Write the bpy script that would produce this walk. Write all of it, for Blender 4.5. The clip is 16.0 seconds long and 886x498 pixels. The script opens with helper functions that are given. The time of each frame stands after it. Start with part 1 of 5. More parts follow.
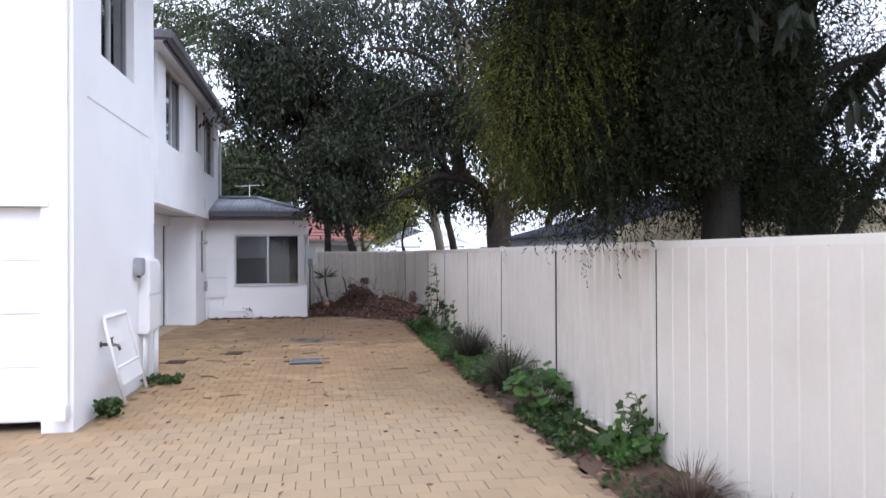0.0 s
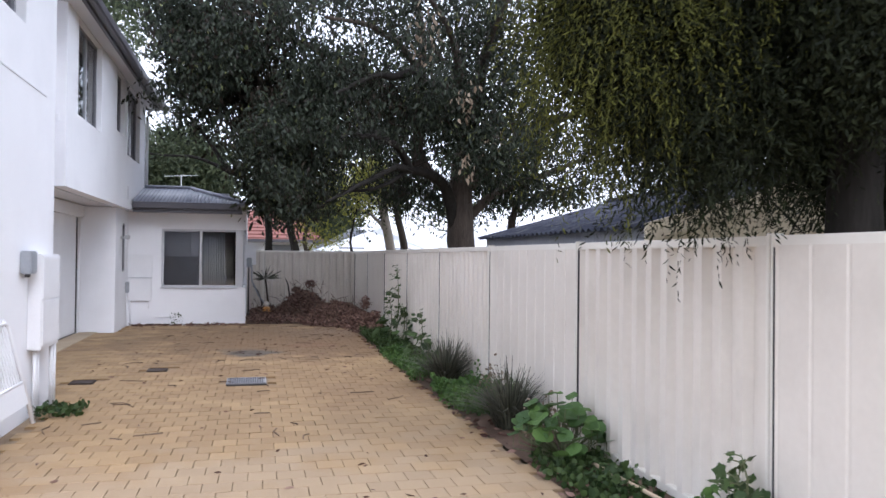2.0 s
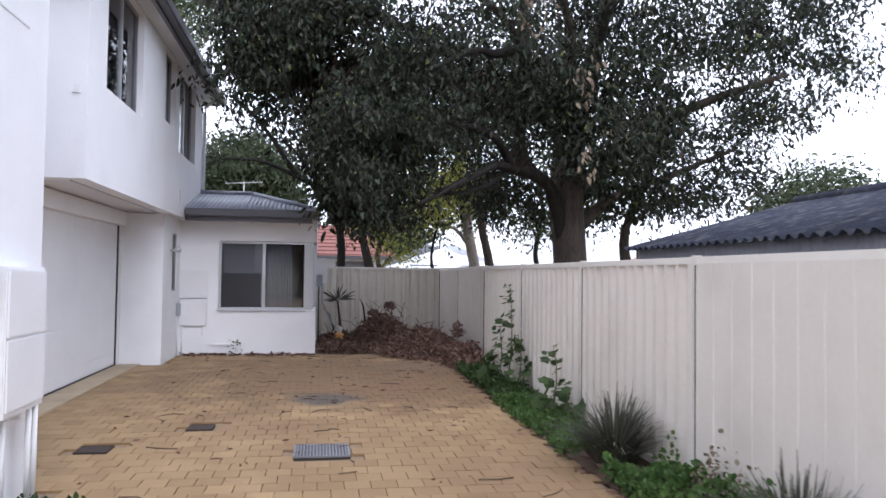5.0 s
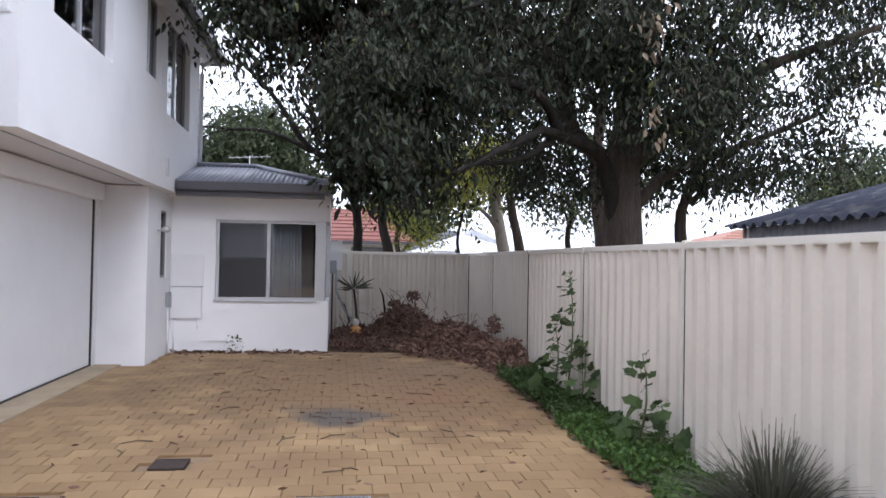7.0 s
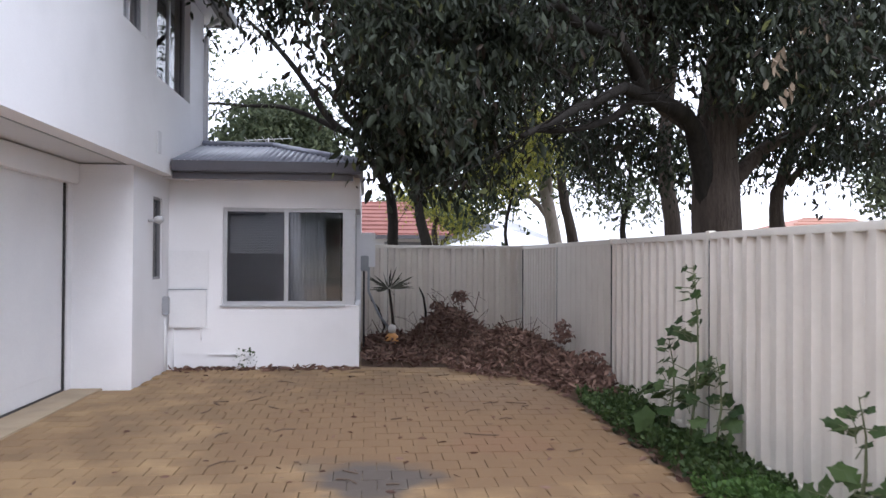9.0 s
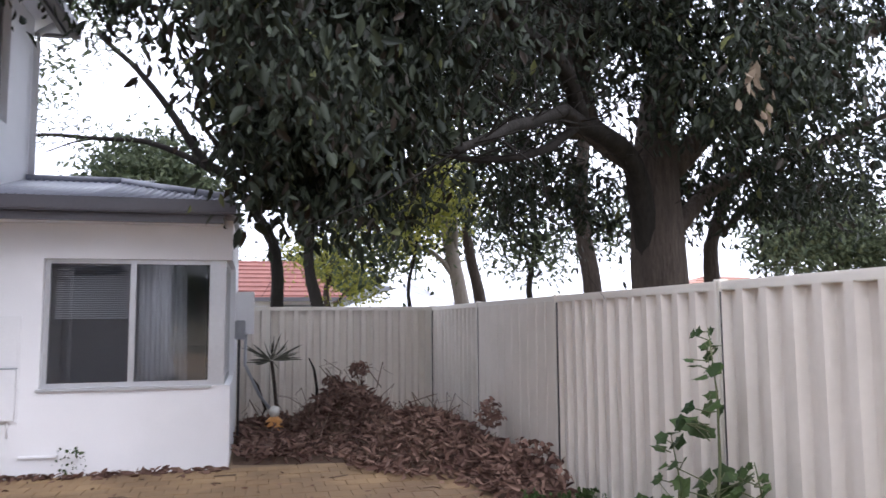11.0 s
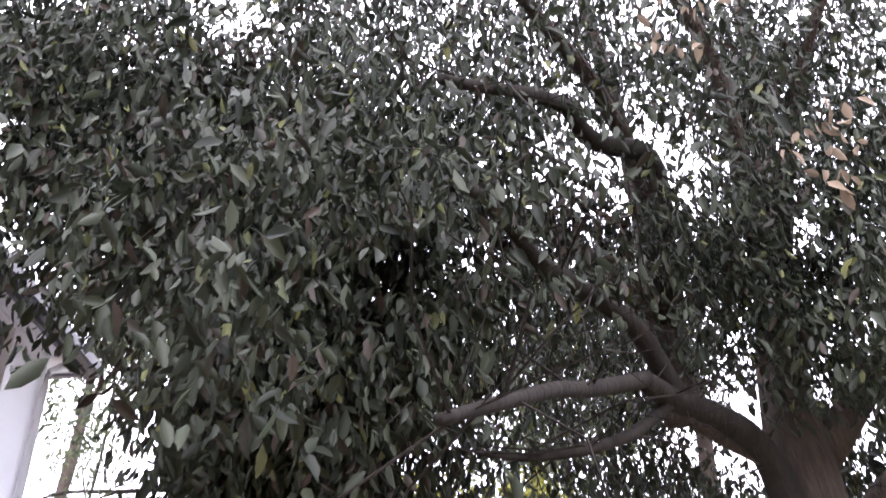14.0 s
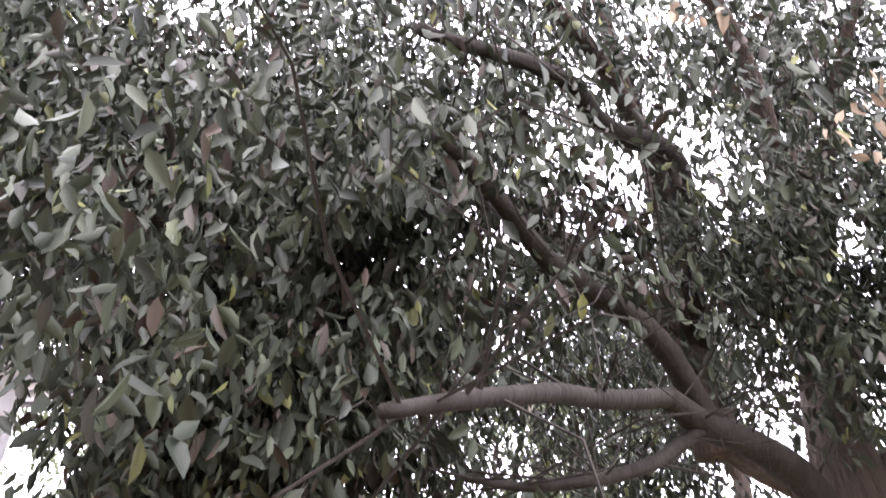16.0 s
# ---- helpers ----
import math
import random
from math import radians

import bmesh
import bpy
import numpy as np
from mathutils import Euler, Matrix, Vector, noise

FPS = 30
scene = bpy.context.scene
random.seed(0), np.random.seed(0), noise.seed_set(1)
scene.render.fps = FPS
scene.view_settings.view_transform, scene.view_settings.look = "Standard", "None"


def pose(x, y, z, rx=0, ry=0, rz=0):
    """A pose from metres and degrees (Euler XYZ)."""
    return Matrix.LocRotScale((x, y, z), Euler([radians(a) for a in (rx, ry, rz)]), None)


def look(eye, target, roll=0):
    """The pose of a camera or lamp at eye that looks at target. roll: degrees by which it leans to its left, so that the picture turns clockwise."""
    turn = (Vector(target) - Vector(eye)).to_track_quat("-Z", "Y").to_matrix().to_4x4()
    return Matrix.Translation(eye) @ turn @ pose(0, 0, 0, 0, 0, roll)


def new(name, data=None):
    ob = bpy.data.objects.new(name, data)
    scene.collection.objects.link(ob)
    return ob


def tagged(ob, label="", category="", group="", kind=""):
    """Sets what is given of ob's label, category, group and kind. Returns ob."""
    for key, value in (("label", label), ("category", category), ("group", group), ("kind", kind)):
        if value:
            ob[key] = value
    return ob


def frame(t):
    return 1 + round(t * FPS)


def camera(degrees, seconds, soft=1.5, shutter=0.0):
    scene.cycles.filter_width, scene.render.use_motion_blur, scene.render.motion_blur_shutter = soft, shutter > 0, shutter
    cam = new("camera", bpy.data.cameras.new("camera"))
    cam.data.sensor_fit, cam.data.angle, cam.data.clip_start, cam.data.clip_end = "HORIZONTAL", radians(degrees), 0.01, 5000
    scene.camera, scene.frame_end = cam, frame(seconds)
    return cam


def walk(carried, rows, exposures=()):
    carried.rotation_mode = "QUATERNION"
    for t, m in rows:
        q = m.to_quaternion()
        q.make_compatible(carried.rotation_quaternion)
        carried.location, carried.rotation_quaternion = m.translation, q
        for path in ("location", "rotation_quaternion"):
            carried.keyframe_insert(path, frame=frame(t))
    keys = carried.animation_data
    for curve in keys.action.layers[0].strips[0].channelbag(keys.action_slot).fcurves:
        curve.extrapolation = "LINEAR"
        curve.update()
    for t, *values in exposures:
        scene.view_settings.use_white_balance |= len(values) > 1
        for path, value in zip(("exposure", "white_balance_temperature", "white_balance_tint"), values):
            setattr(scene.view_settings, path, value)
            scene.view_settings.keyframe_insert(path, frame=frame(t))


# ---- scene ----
cam = camera(61.5, 16.0, 1.5, 0.4)
PATH = [
    (0, (0.181, -0.109, 1.557), (0.503, 1.865, 1.570), -0.3),
    (0.5, (0.161, 0.302, 1.548), (0.521, 2.268, 1.623), -0.1),
    (1, (0.135, 0.798, 1.558), (0.560, 2.752, 1.571), -1.2),
    (1.5, (0.106, 1.277, 1.528), (0.555, 3.225, 1.559), 0.2),
    (2, (0.043, 1.752, 1.512), (0.529, 3.692, 1.534), 0.6),
    (2.5, (0.010, 2.254, 1.510), (0.572, 4.173, 1.524), -0.7),
    (3, (-0.019, 2.715, 1.531), (0.462, 4.657, 1.539), -0.3),
    (3.5, (-0.082, 3.200, 1.512), (0.499, 5.114, 1.541), 0.0),
    (4, (-0.087, 3.697, 1.482), (0.411, 5.634, 1.526), 0.4),
    (6.5, (-0.088, 6.213, 1.489), (0.150, 8.197, 1.575), 0.3),
    (7, (-0.061, 6.713, 1.449), (0.221, 8.693, 1.485), 1.0),
    (7.5, (-0.085, 7.246, 1.459), (0.212, 9.223, 1.458), 0.2),
    (8, (-0.130, 7.758, 1.451), (0.053, 9.750, 1.459), 0.1),
    (10.5, (0.082, 10.480, 1.418), (0.420, 12.448, 1.525), 1.3),
    (11, (0.068, 10.805, 1.428), (0.551, 12.736, 1.620), -0.4),
    (11.5, (0.177, 10.980, 1.430), (0.720, 12.901, 1.550), -0.5),
    (12, (0.398, 11.258, 1.447), (0.883, 13.190, 1.622), 1.5),
    (12.5, (0.610, 11.565, 1.475), (1.069, 13.484, 1.802), 0.4),
    (13, (0.825, 11.896, 1.515), (1.171, 13.775, 2.105), -3.1),
    (13.5, (0.940, 12.150, 1.550), (1.160, 13.947, 2.395), -3.5),
    (14, (1.035, 12.430, 1.540), (1.205, 14.125, 2.588), -3.8),
    (14.5, (1.120, 12.670, 1.565), (1.359, 14.292, 2.710), -6.0),
    (15, (1.210, 12.930, 1.590), (1.355, 14.602, 2.675), -4.2),
    (15.5, (1.295, 13.095, 1.580), (1.423, 14.776, 2.655), -3.3),
    (16, (1.327, 13.171, 1.600), (1.422, 14.793, 2.765), -2.5),
]
walk(cam, [(t, look(eye, target, roll)) for t, eye, target, roll in PATH], [(0, 1.0, 5750, 14), (1, 1.0, 5780, 14), (2.5, 1.08, 5850, 14), (4, 1.06, 5850, 15), (7, 1.05, 5950, 14), (11, 1.35, 5950, 16), (12.5, 1.4, 6000, 18), (13.5, 2.1, 6150, 21), (14.5, 2.65, 6350, 27), (16, 3.2, 6450, 25)])

# ---- world, sun ----
world = bpy.data.worlds.new("sky")
scene.world = world
world.use_nodes = True
wn, wl = world.node_tree.nodes, world.node_tree.links
wn.clear()
sky = wn.new("ShaderNodeTexSky")
sky.sky_type, sky.sun_disc = "NISHITA", False
sky.sun_elevation, sky.sun_rotation = radians(45), radians(192)
sky.air_density, sky.dust_density, sky.ozone_density = 1.0, 4.0, 1.0
cloud = wn.new("ShaderNodeTexNoise")
cloud.inputs["Scale"].default_value = 2.2
cloud.inputs["Detail"].default_value = 5.0
cloud_ramp = wn.new("ShaderNodeValToRGB")
cloud_ramp.color_ramp.elements[0].position, cloud_ramp.color_ramp.elements[0].color = 0.3, (8.2, 8.6, 9.4, 1)
cloud_ramp.color_ramp.elements[1].position, cloud_ramp.color_ramp.elements[1].color = 0.7, (11.5, 11.6, 12.0, 1)
cover = wn.new("ShaderNodeMixRGB")
cover.inputs[0].default_value = 0.86
background = wn.new("ShaderNodeBackground")
background.inputs["Strength"].default_value = 0.12
out = wn.new("ShaderNodeOutputWorld")
wl.new(cloud.outputs["Fac"], cloud_ramp.inputs[0])
wl.new(sky.outputs[0], cover.inputs[1])
wl.new(cloud_ramp.outputs[0], cover.inputs[2])
wl.new(cover.outputs[0], background.inputs[0])
wl.new(background.outputs[0], out.inputs[0])

sun = new("sun", bpy.data.lights.new("sun", "SUN"))
sun.data.energy, sun.data.angle, sun.data.color = 0.7, radians(30), (1.0, 0.97, 0.93)
sun.matrix_world = look((3.5, -10, 16.5), (0, 6, 0))


# ---- materials ----
def material(name):
    m = bpy.data.materials.new(name)
    m.use_nodes = True
    return m, m.node_tree.nodes, m.node_tree.links, m.node_tree.nodes["Principled BSDF"]


def surface(name, low, high, scale=3.0, rough=0.7, grain=60.0, bump=0.15, metallic=0.0, source="", spread=0.35,
            stain=None, stain_scale=0.8, stain_amount=0.5, stretch=(1, 1, 1), patches=(), relief=0.01):
    """Two colours mixed by noise at two scales, with bump; source 'object' or 'island' varies piece by piece."""
    m, n, l, b = material(name)
    co = n.new("ShaderNodeTexCoord")
    mp = n.new("ShaderNodeMapping")
    mp.inputs["Scale"].default_value = stretch
    l.new(co.outputs["Object"], mp.inputs[0])
    geo_pos = n.new("ShaderNodeNewGeometry")
    big, fine = n.new("ShaderNodeTexNoise"), n.new("ShaderNodeTexNoise")
    big.inputs["Scale"].default_value, big.inputs["Detail"].default_value = scale, 6
    fine.inputs["Scale"].default_value, fine.inputs["Detail"].default_value = grain, 4
    world_space = source in ("object", "island")
    for tex in (big, fine):
        l.new(geo_pos.outputs["Position"] if world_space else mp.outputs[0], tex.inputs["Vector"])
    add = n.new("ShaderNodeMath")
    add.operation = "MULTIPLY_ADD"
    add.inputs[1].default_value = 0.4
    l.new(fine.outputs["Fac"], add.inputs[0])
    sub = n.new("ShaderNodeMath")
    sub.operation = "MULTIPLY"
    sub.inputs[1].default_value = 0.6
    l.new(big.outputs["Fac"], sub.inputs[0])
    l.new(sub.outputs[0], add.inputs[2])
    value = add.outputs[0]
    if world_space:
        if source == "object":
            rnd = n.new("ShaderNodeObjectInfo").outputs["Random"]
        else:
            rnd = geo_pos.outputs["Random Per Island"]
        mixr = n.new("ShaderNodeMix")
        mixr.inputs["Factor"].default_value = spread
        l.new(value, mixr.inputs["A"])
        l.new(rnd, mixr.inputs["B"])
        value = mixr.outputs["Result"]
    ramp = n.new("ShaderNodeValToRGB")
    ramp.color_ramp.elements[0].position, ramp.color_ramp.elements[0].color = 0.25, (*low, 1)
    ramp.color_ramp.elements[1].position, ramp.color_ramp.elements[1].color = 0.75, (*high, 1)
    l.new(value, ramp.inputs[0])
    colour = ramp.outputs[0]
    if stain:
        st = n.new("ShaderNodeTexNoise")
        st.inputs["Scale"].default_value, st.inputs["Detail"].default_value = stain_scale, 8
        l.new(geo_pos.outputs["Position"], st.inputs["Vector"])
        sr = n.new("ShaderNodeMapRange")
        sr.inputs["From Min"].default_value, sr.inputs["From Max"].default_value = 0.5, 0.72
        sr.inputs["To Max"].default_value = stain_amount
        l.new(st.outputs["Fac"], sr.inputs["Value"])
        mx = n.new("ShaderNodeMixRGB")
        mx.inputs[2].default_value = (*stain, 1)
        l.new(sr.outputs[0], mx.inputs[0])
        l.new(colour, mx.inputs[1])
        colour = mx.outputs[0]
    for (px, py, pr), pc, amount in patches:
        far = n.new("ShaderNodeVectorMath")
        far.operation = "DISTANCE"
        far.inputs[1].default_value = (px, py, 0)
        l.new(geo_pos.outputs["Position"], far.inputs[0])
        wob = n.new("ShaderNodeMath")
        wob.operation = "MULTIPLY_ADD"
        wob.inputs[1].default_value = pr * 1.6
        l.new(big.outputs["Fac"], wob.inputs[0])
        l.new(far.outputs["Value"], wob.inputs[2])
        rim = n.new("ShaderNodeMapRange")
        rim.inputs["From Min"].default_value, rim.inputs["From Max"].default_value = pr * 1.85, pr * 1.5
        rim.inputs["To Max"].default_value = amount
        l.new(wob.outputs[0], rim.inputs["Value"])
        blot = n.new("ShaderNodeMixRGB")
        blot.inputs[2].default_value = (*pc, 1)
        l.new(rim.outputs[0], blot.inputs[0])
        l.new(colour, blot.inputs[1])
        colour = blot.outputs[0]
    l.new(colour, b.inputs["Base Color"])
    b.inputs["Roughness"].default_value, b.inputs["Metallic"].default_value = rough, metallic
    if bump:
        bp = n.new("ShaderNodeBump")
        bp.inputs["Strength"].default_value, bp.inputs["Distance"].default_value = bump, relief
        l.new(fine.outputs["Fac"], bp.inputs["Height"])
        l.new(bp.outputs[0], b.inputs["Normal"])
    return m


def leaf_material(name, low, high, rough=0.4, through_light=0.25, odd=None, dead=None):
    """Leaves that vary one by one and let some light through."""
    m, n, l, b = material(name)
    geo = n.new("ShaderNodeNewGeometry")
    ramp = n.new("ShaderNodeValToRGB")
    ramp.color_ramp.elements[0].position, ramp.color_ramp.elements[0].color = 0.0, (*low, 1)
    ramp.color_ramp.elements[1].position, ramp.color_ramp.elements[1].color = 1.0, (*high, 1)
    if odd:
        ramp.color_ramp.elements[1].position = 0.97
        third = ramp.color_ramp.elements.new(0.995)
        third.color = (*odd, 1)
    if dead:
        ramp.color_ramp.elements[0].color = (*dead, 1)
        fresh = ramp.color_ramp.elements.new(0.16)
        fresh.color = (*low, 1)
    l.new(geo.outputs["Random Per Island"], ramp.inputs[0])
    l.new(ramp.outputs[0], b.inputs["Base Color"])
    b.inputs["Roughness"].default_value = rough
    b.inputs["Specular IOR Level"].default_value = 0.22
    tr = n.new("ShaderNodeBsdfTranslucent")
    l.new(ramp.outputs[0], tr.inputs["Color"])
    mix = n.new("ShaderNodeMixShader")
    mix.inputs[0].default_value = through_light
    l.new(b.outputs[0], mix.inputs[1])
    l.new(tr.outputs[0], mix.inputs[2])
    l.new(mix.outputs[0], n["Material Output"].inputs["Surface"])
    return m


RENDER_WHITE = surface("white_render", (0.80, 0.80, 0.82), (0.88, 0.88, 0.90), 0.9, 0.85, 90, 0.25, stain=(0.62, 0.62, 0.64), stain_scale=1.3, stain_amount=0.18)
TRIM_WHITE = surface("white_paint", (0.76, 0.76, 0.78), (0.84, 0.84, 0.85), 2.0, 0.45, 40, 0.05)
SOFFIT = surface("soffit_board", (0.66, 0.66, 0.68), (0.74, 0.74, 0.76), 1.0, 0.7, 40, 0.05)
FENCE = surface("fence_steel", (0.615, 0.567, 0.503), (0.69, 0.64, 0.575), 0.7, 0.42, 25, 0.04, stain=(0.42, 0.38, 0.33), stain_scale=1.7, stain_amount=0.25)
FENCE_POST = surface("fence_post_steel", (0.65, 0.62, 0.56), (0.71, 0.68, 0.62), 1.2, 0.4, 25, 0.04)
GUTTER = surface("dark_gutter", (0.075, 0.072, 0.085), (0.11, 0.105, 0.12), 2.0, 0.4, 30, 0.03)
ROOF_STEEL = surface("grey_roof_steel", (0.20, 0.21, 0.26), (0.28, 0.29, 0.34), 1.5, 0.4, 30, 0.05)
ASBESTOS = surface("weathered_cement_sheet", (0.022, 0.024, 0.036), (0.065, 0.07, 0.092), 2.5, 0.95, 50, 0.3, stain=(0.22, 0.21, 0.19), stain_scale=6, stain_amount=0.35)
SHED_WALL = surface("grey_sheet_wall", (0.22, 0.22, 0.24), (0.34, 0.34, 0.36), 2.0, 0.6, 30, 0.05)
CREAM = surface("cream_paint", (0.55, 0.47, 0.34), (0.65, 0.57, 0.43), 2.0, 0.6, 30, 0.08)
GREY_METAL = surface("grey_metal", (0.30, 0.32, 0.35), (0.42, 0.44, 0.47), 5.0, 0.4, 40, 0.03, metallic=0.3)
ALU = surface("aluminium", (0.50, 0.51, 0.53), (0.60, 0.61, 0.63), 4.0, 0.35, 30, 0.02, metallic=0.5)
ALU_DARK = surface("bronze_aluminium", (0.20, 0.20, 0.22), (0.28, 0.28, 0.30), 4.0, 0.35, 30, 0.02, metallic=0.4)
# plastic parts, and near-black fill painted as shade in gaps and the pit
DARK = surface("dark_plastic_and_gap_shade", (0.02, 0.02, 0.022), (0.04, 0.04, 0.042), 5, 0.5, 40, 0.05)
BRASS = surface("tarnished_brass", (0.10, 0.09, 0.085), (0.20, 0.18, 0.16), 12, 0.4, 60, 0.05, metallic=0.8)
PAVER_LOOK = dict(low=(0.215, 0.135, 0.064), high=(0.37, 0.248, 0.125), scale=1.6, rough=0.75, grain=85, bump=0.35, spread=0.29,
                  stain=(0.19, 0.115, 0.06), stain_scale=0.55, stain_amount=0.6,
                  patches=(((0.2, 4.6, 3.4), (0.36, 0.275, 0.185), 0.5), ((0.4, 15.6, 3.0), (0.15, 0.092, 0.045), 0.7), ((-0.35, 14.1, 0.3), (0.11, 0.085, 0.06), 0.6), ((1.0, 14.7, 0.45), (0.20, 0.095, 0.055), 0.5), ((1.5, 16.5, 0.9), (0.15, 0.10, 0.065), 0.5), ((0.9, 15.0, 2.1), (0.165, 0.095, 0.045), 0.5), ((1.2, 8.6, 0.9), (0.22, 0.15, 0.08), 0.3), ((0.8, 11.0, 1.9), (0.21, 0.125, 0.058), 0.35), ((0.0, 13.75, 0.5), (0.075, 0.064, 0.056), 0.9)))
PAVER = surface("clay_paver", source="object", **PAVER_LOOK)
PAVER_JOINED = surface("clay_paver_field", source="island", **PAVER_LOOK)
SAND = surface("joint_sand", (0.17, 0.12, 0.075), (0.30, 0.215, 0.135), 6, 0.95, 120, 0.5)
SOIL = surface("garden_soil", (0.06, 0.035, 0.022), (0.14, 0.085, 0.055), 7, 0.95, 60, 0.9)
GROUND = surface("neighbour_ground", (0.10, 0.09, 0.05), (0.20, 0.17, 0.10), 1.0, 0.95, 20, 0.6)
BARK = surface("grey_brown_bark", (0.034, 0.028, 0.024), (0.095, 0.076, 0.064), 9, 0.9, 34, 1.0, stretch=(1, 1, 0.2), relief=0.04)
# dark bark; its colour also holds shade on leaf-covered trunks and limbs
BARK_DARK_SHADED = surface("dark_shaded_bark", (0.011, 0.010, 0.009), (0.034, 0.030, 0.027), 6, 0.9, 30, 1.0, stretch=(1, 1, 0.25))
BARK_PALE = surface("pale_gum_bark", (0.10, 0.085, 0.07), (0.32, 0.28, 0.24), 3, 0.85, 25, 0.6, stretch=(1, 1, 0.3))
for rough_skin in (BARK, BARK_DARK_SHADED, ASBESTOS):
    rough_skin.node_tree.nodes["Principled BSDF"].inputs["Specular IOR Level"].default_value = 0.1
LEAF = leaf_material("glossy_dark_leaf", (0.009, 0.013, 0.008), (0.038, 0.048, 0.029), 0.52, 0.16, (0.13, 0.14, 0.05), (0.036, 0.026, 0.019))
LEAF_PALE = leaf_material("dry_pale_leaf", (0.15, 0.11, 0.075), (0.31, 0.25, 0.185), 0.7, 0.3)
# lit and shaded colours of one feathery leaf, light put into the base colour
LEAF_FEATHER_LIT = leaf_material("lit_feathery_leaf", (0.016, 0.020, 0.005), (0.118, 0.122, 0.024), 0.8, 0.3)
LEAF_FEATHER_SHADED = leaf_material("shaded_feathery_leaf", (0.005, 0.007, 0.003), (0.020, 0.025, 0.009), 0.85, 0.05)
# brown leaf darkened for the shade inside the large crown
LEAF_INNER_SHADE = leaf_material("shade_brown_inner_leaf", (0.010, 0.009, 0.006), (0.036, 0.026, 0.018), 0.8, 0.05)
LEAF_FAR = leaf_material("grey_green_leaf", (0.032, 0.046, 0.026), (0.10, 0.12, 0.062), 0.55, 0.3)
LEAF_LIME = leaf_material("yellow_green_leaf", (0.14, 0.16, 0.03), (0.34, 0.33, 0.07), 0.55, 0.4)
LEAF_WEED = leaf_material("fresh_green_leaf", (0.045, 0.092, 0.026), (0.115, 0.20, 0.055), 0.5, 0.3)
LEAF_STALK = leaf_material("mid_green_leaf", (0.024, 0.046, 0.016), (0.068, 0.105, 0.034), 0.5, 0.3)
BLADE = leaf_material("dark_grass_blade", (0.028, 0.030, 0.022), (0.135, 0.135, 0.098), 0.5, 0.15)
LITTER = leaf_material("dead_leaf", (0.07, 0.035, 0.028), (0.26, 0.165, 0.13), 0.75, 0.1)
TWIG = surface("dry_twig", (0.07, 0.045, 0.03), (0.15, 0.10, 0.07), 8, 0.9, 40, 0.4)
STEM = surface("green_stem", (0.07, 0.09, 0.04), (0.14, 0.15, 0.07), 8, 0.7, 40, 0.2)
TILE_RED = surface("red_roof_tile", (0.17, 0.065, 0.055), (0.26, 0.105, 0.085), 2, 0.8, 30, 0.4)
TILE_ORANGE = surface("orange_roof_tile", (0.26, 0.13, 0.095), (0.36, 0.19, 0.14), 2, 0.8, 30, 0.4)
ROOF_WHITE = surface("pale_metal_roof", (0.50, 0.51, 0.54), (0.62, 0.63, 0.66), 1, 0.5, 20, 0.05)
PLASTER_IN = surface("room_plaster", (0.40, 0.39, 0.38), (0.48, 0.47, 0.46), 1, 0.9, 30, 0.05)
CURTAIN = surface("pale_curtain", (0.72, 0.71, 0.71), (0.82, 0.81, 0.81), 3, 0.9, 60, 0.2)
DRAPE_BLOCK = surface("blocking_drape", (0.12, 0.12, 0.11), (0.18, 0.18, 0.17), 3, 0.9, 60, 0.2)
POT = surface("orange_glaze", (0.55, 0.24, 0.06), (0.75, 0.40, 0.14), 8, 0.5, 30, 0.1)
POT_WHITE = surface("white_glaze", (0.6, 0.58, 0.54), (0.75, 0.73, 0.70), 8, 0.5, 30, 0.1)
CONCRETE = surface("pale_concrete", (0.34, 0.26, 0.17), (0.46, 0.37, 0.26), 2.5, 0.85, 70, 0.3, stain=(0.22, 0.18, 0.14), stain_scale=2, stain_amount=0.5)
RUST = surface("rusty_iron", (0.022, 0.015, 0.012), (0.055, 0.036, 0.028), 10, 0.8, 60, 0.4)


def glass_material():
    m, n, l, b = material("window_glass")
    n.remove(b)
    tr, gl = n.new("ShaderNodeBsdfTransparent"), n.new("ShaderNodeBsdfGlossy")
    tr.inputs["Color"].default_value = (0.72, 0.74, 0.77, 1)
    gl.inputs["Roughness"].default_value = 0.02
    fr = n.new("ShaderNodeFresnel")
    fr.inputs["IOR"].default_value = 1.75
    mix = n.new("ShaderNodeMixShader")
    l.new(fr.outputs[0], mix.inputs[0])
    l.new(tr.outputs[0], mix.inputs[1])
    l.new(gl.outputs[0], mix.inputs[2])
    l.new(mix.outputs[0], n["Material Output"].inputs["Surface"])
    return m


GLASS = glass_material()


# ---- building helpers ----
def mesh_object(name, verts, faces, mat, parent=None, label="", smooth=False):
    me = bpy.data.meshes.new(name)
    me.from_pydata(verts, [], faces)
    me.materials.append(mat)
    if smooth:
        me.polygons.foreach_set("use_smooth", [True] * len(me.polygons))
    me.update()
    ob = new(name, me)
    if parent:
        ob.parent = parent
    if label:
        ob["label"] = label
    return ob


def part(name, bm, mat, parent=None, label="", smooth=False):
    bmesh.ops.recalc_face_normals(bm, faces=bm.faces)
    me = bpy.data.meshes.new(name)
    bm.to_mesh(me)
    bm.free()
    me.materials.append(mat)
    if smooth:
        me.polygons.foreach_set("use_smooth", [True] * len(me.polygons))
    ob = new(name, me)
    if parent:
        ob.parent = parent
    if label:
        ob["label"] = label
    return ob


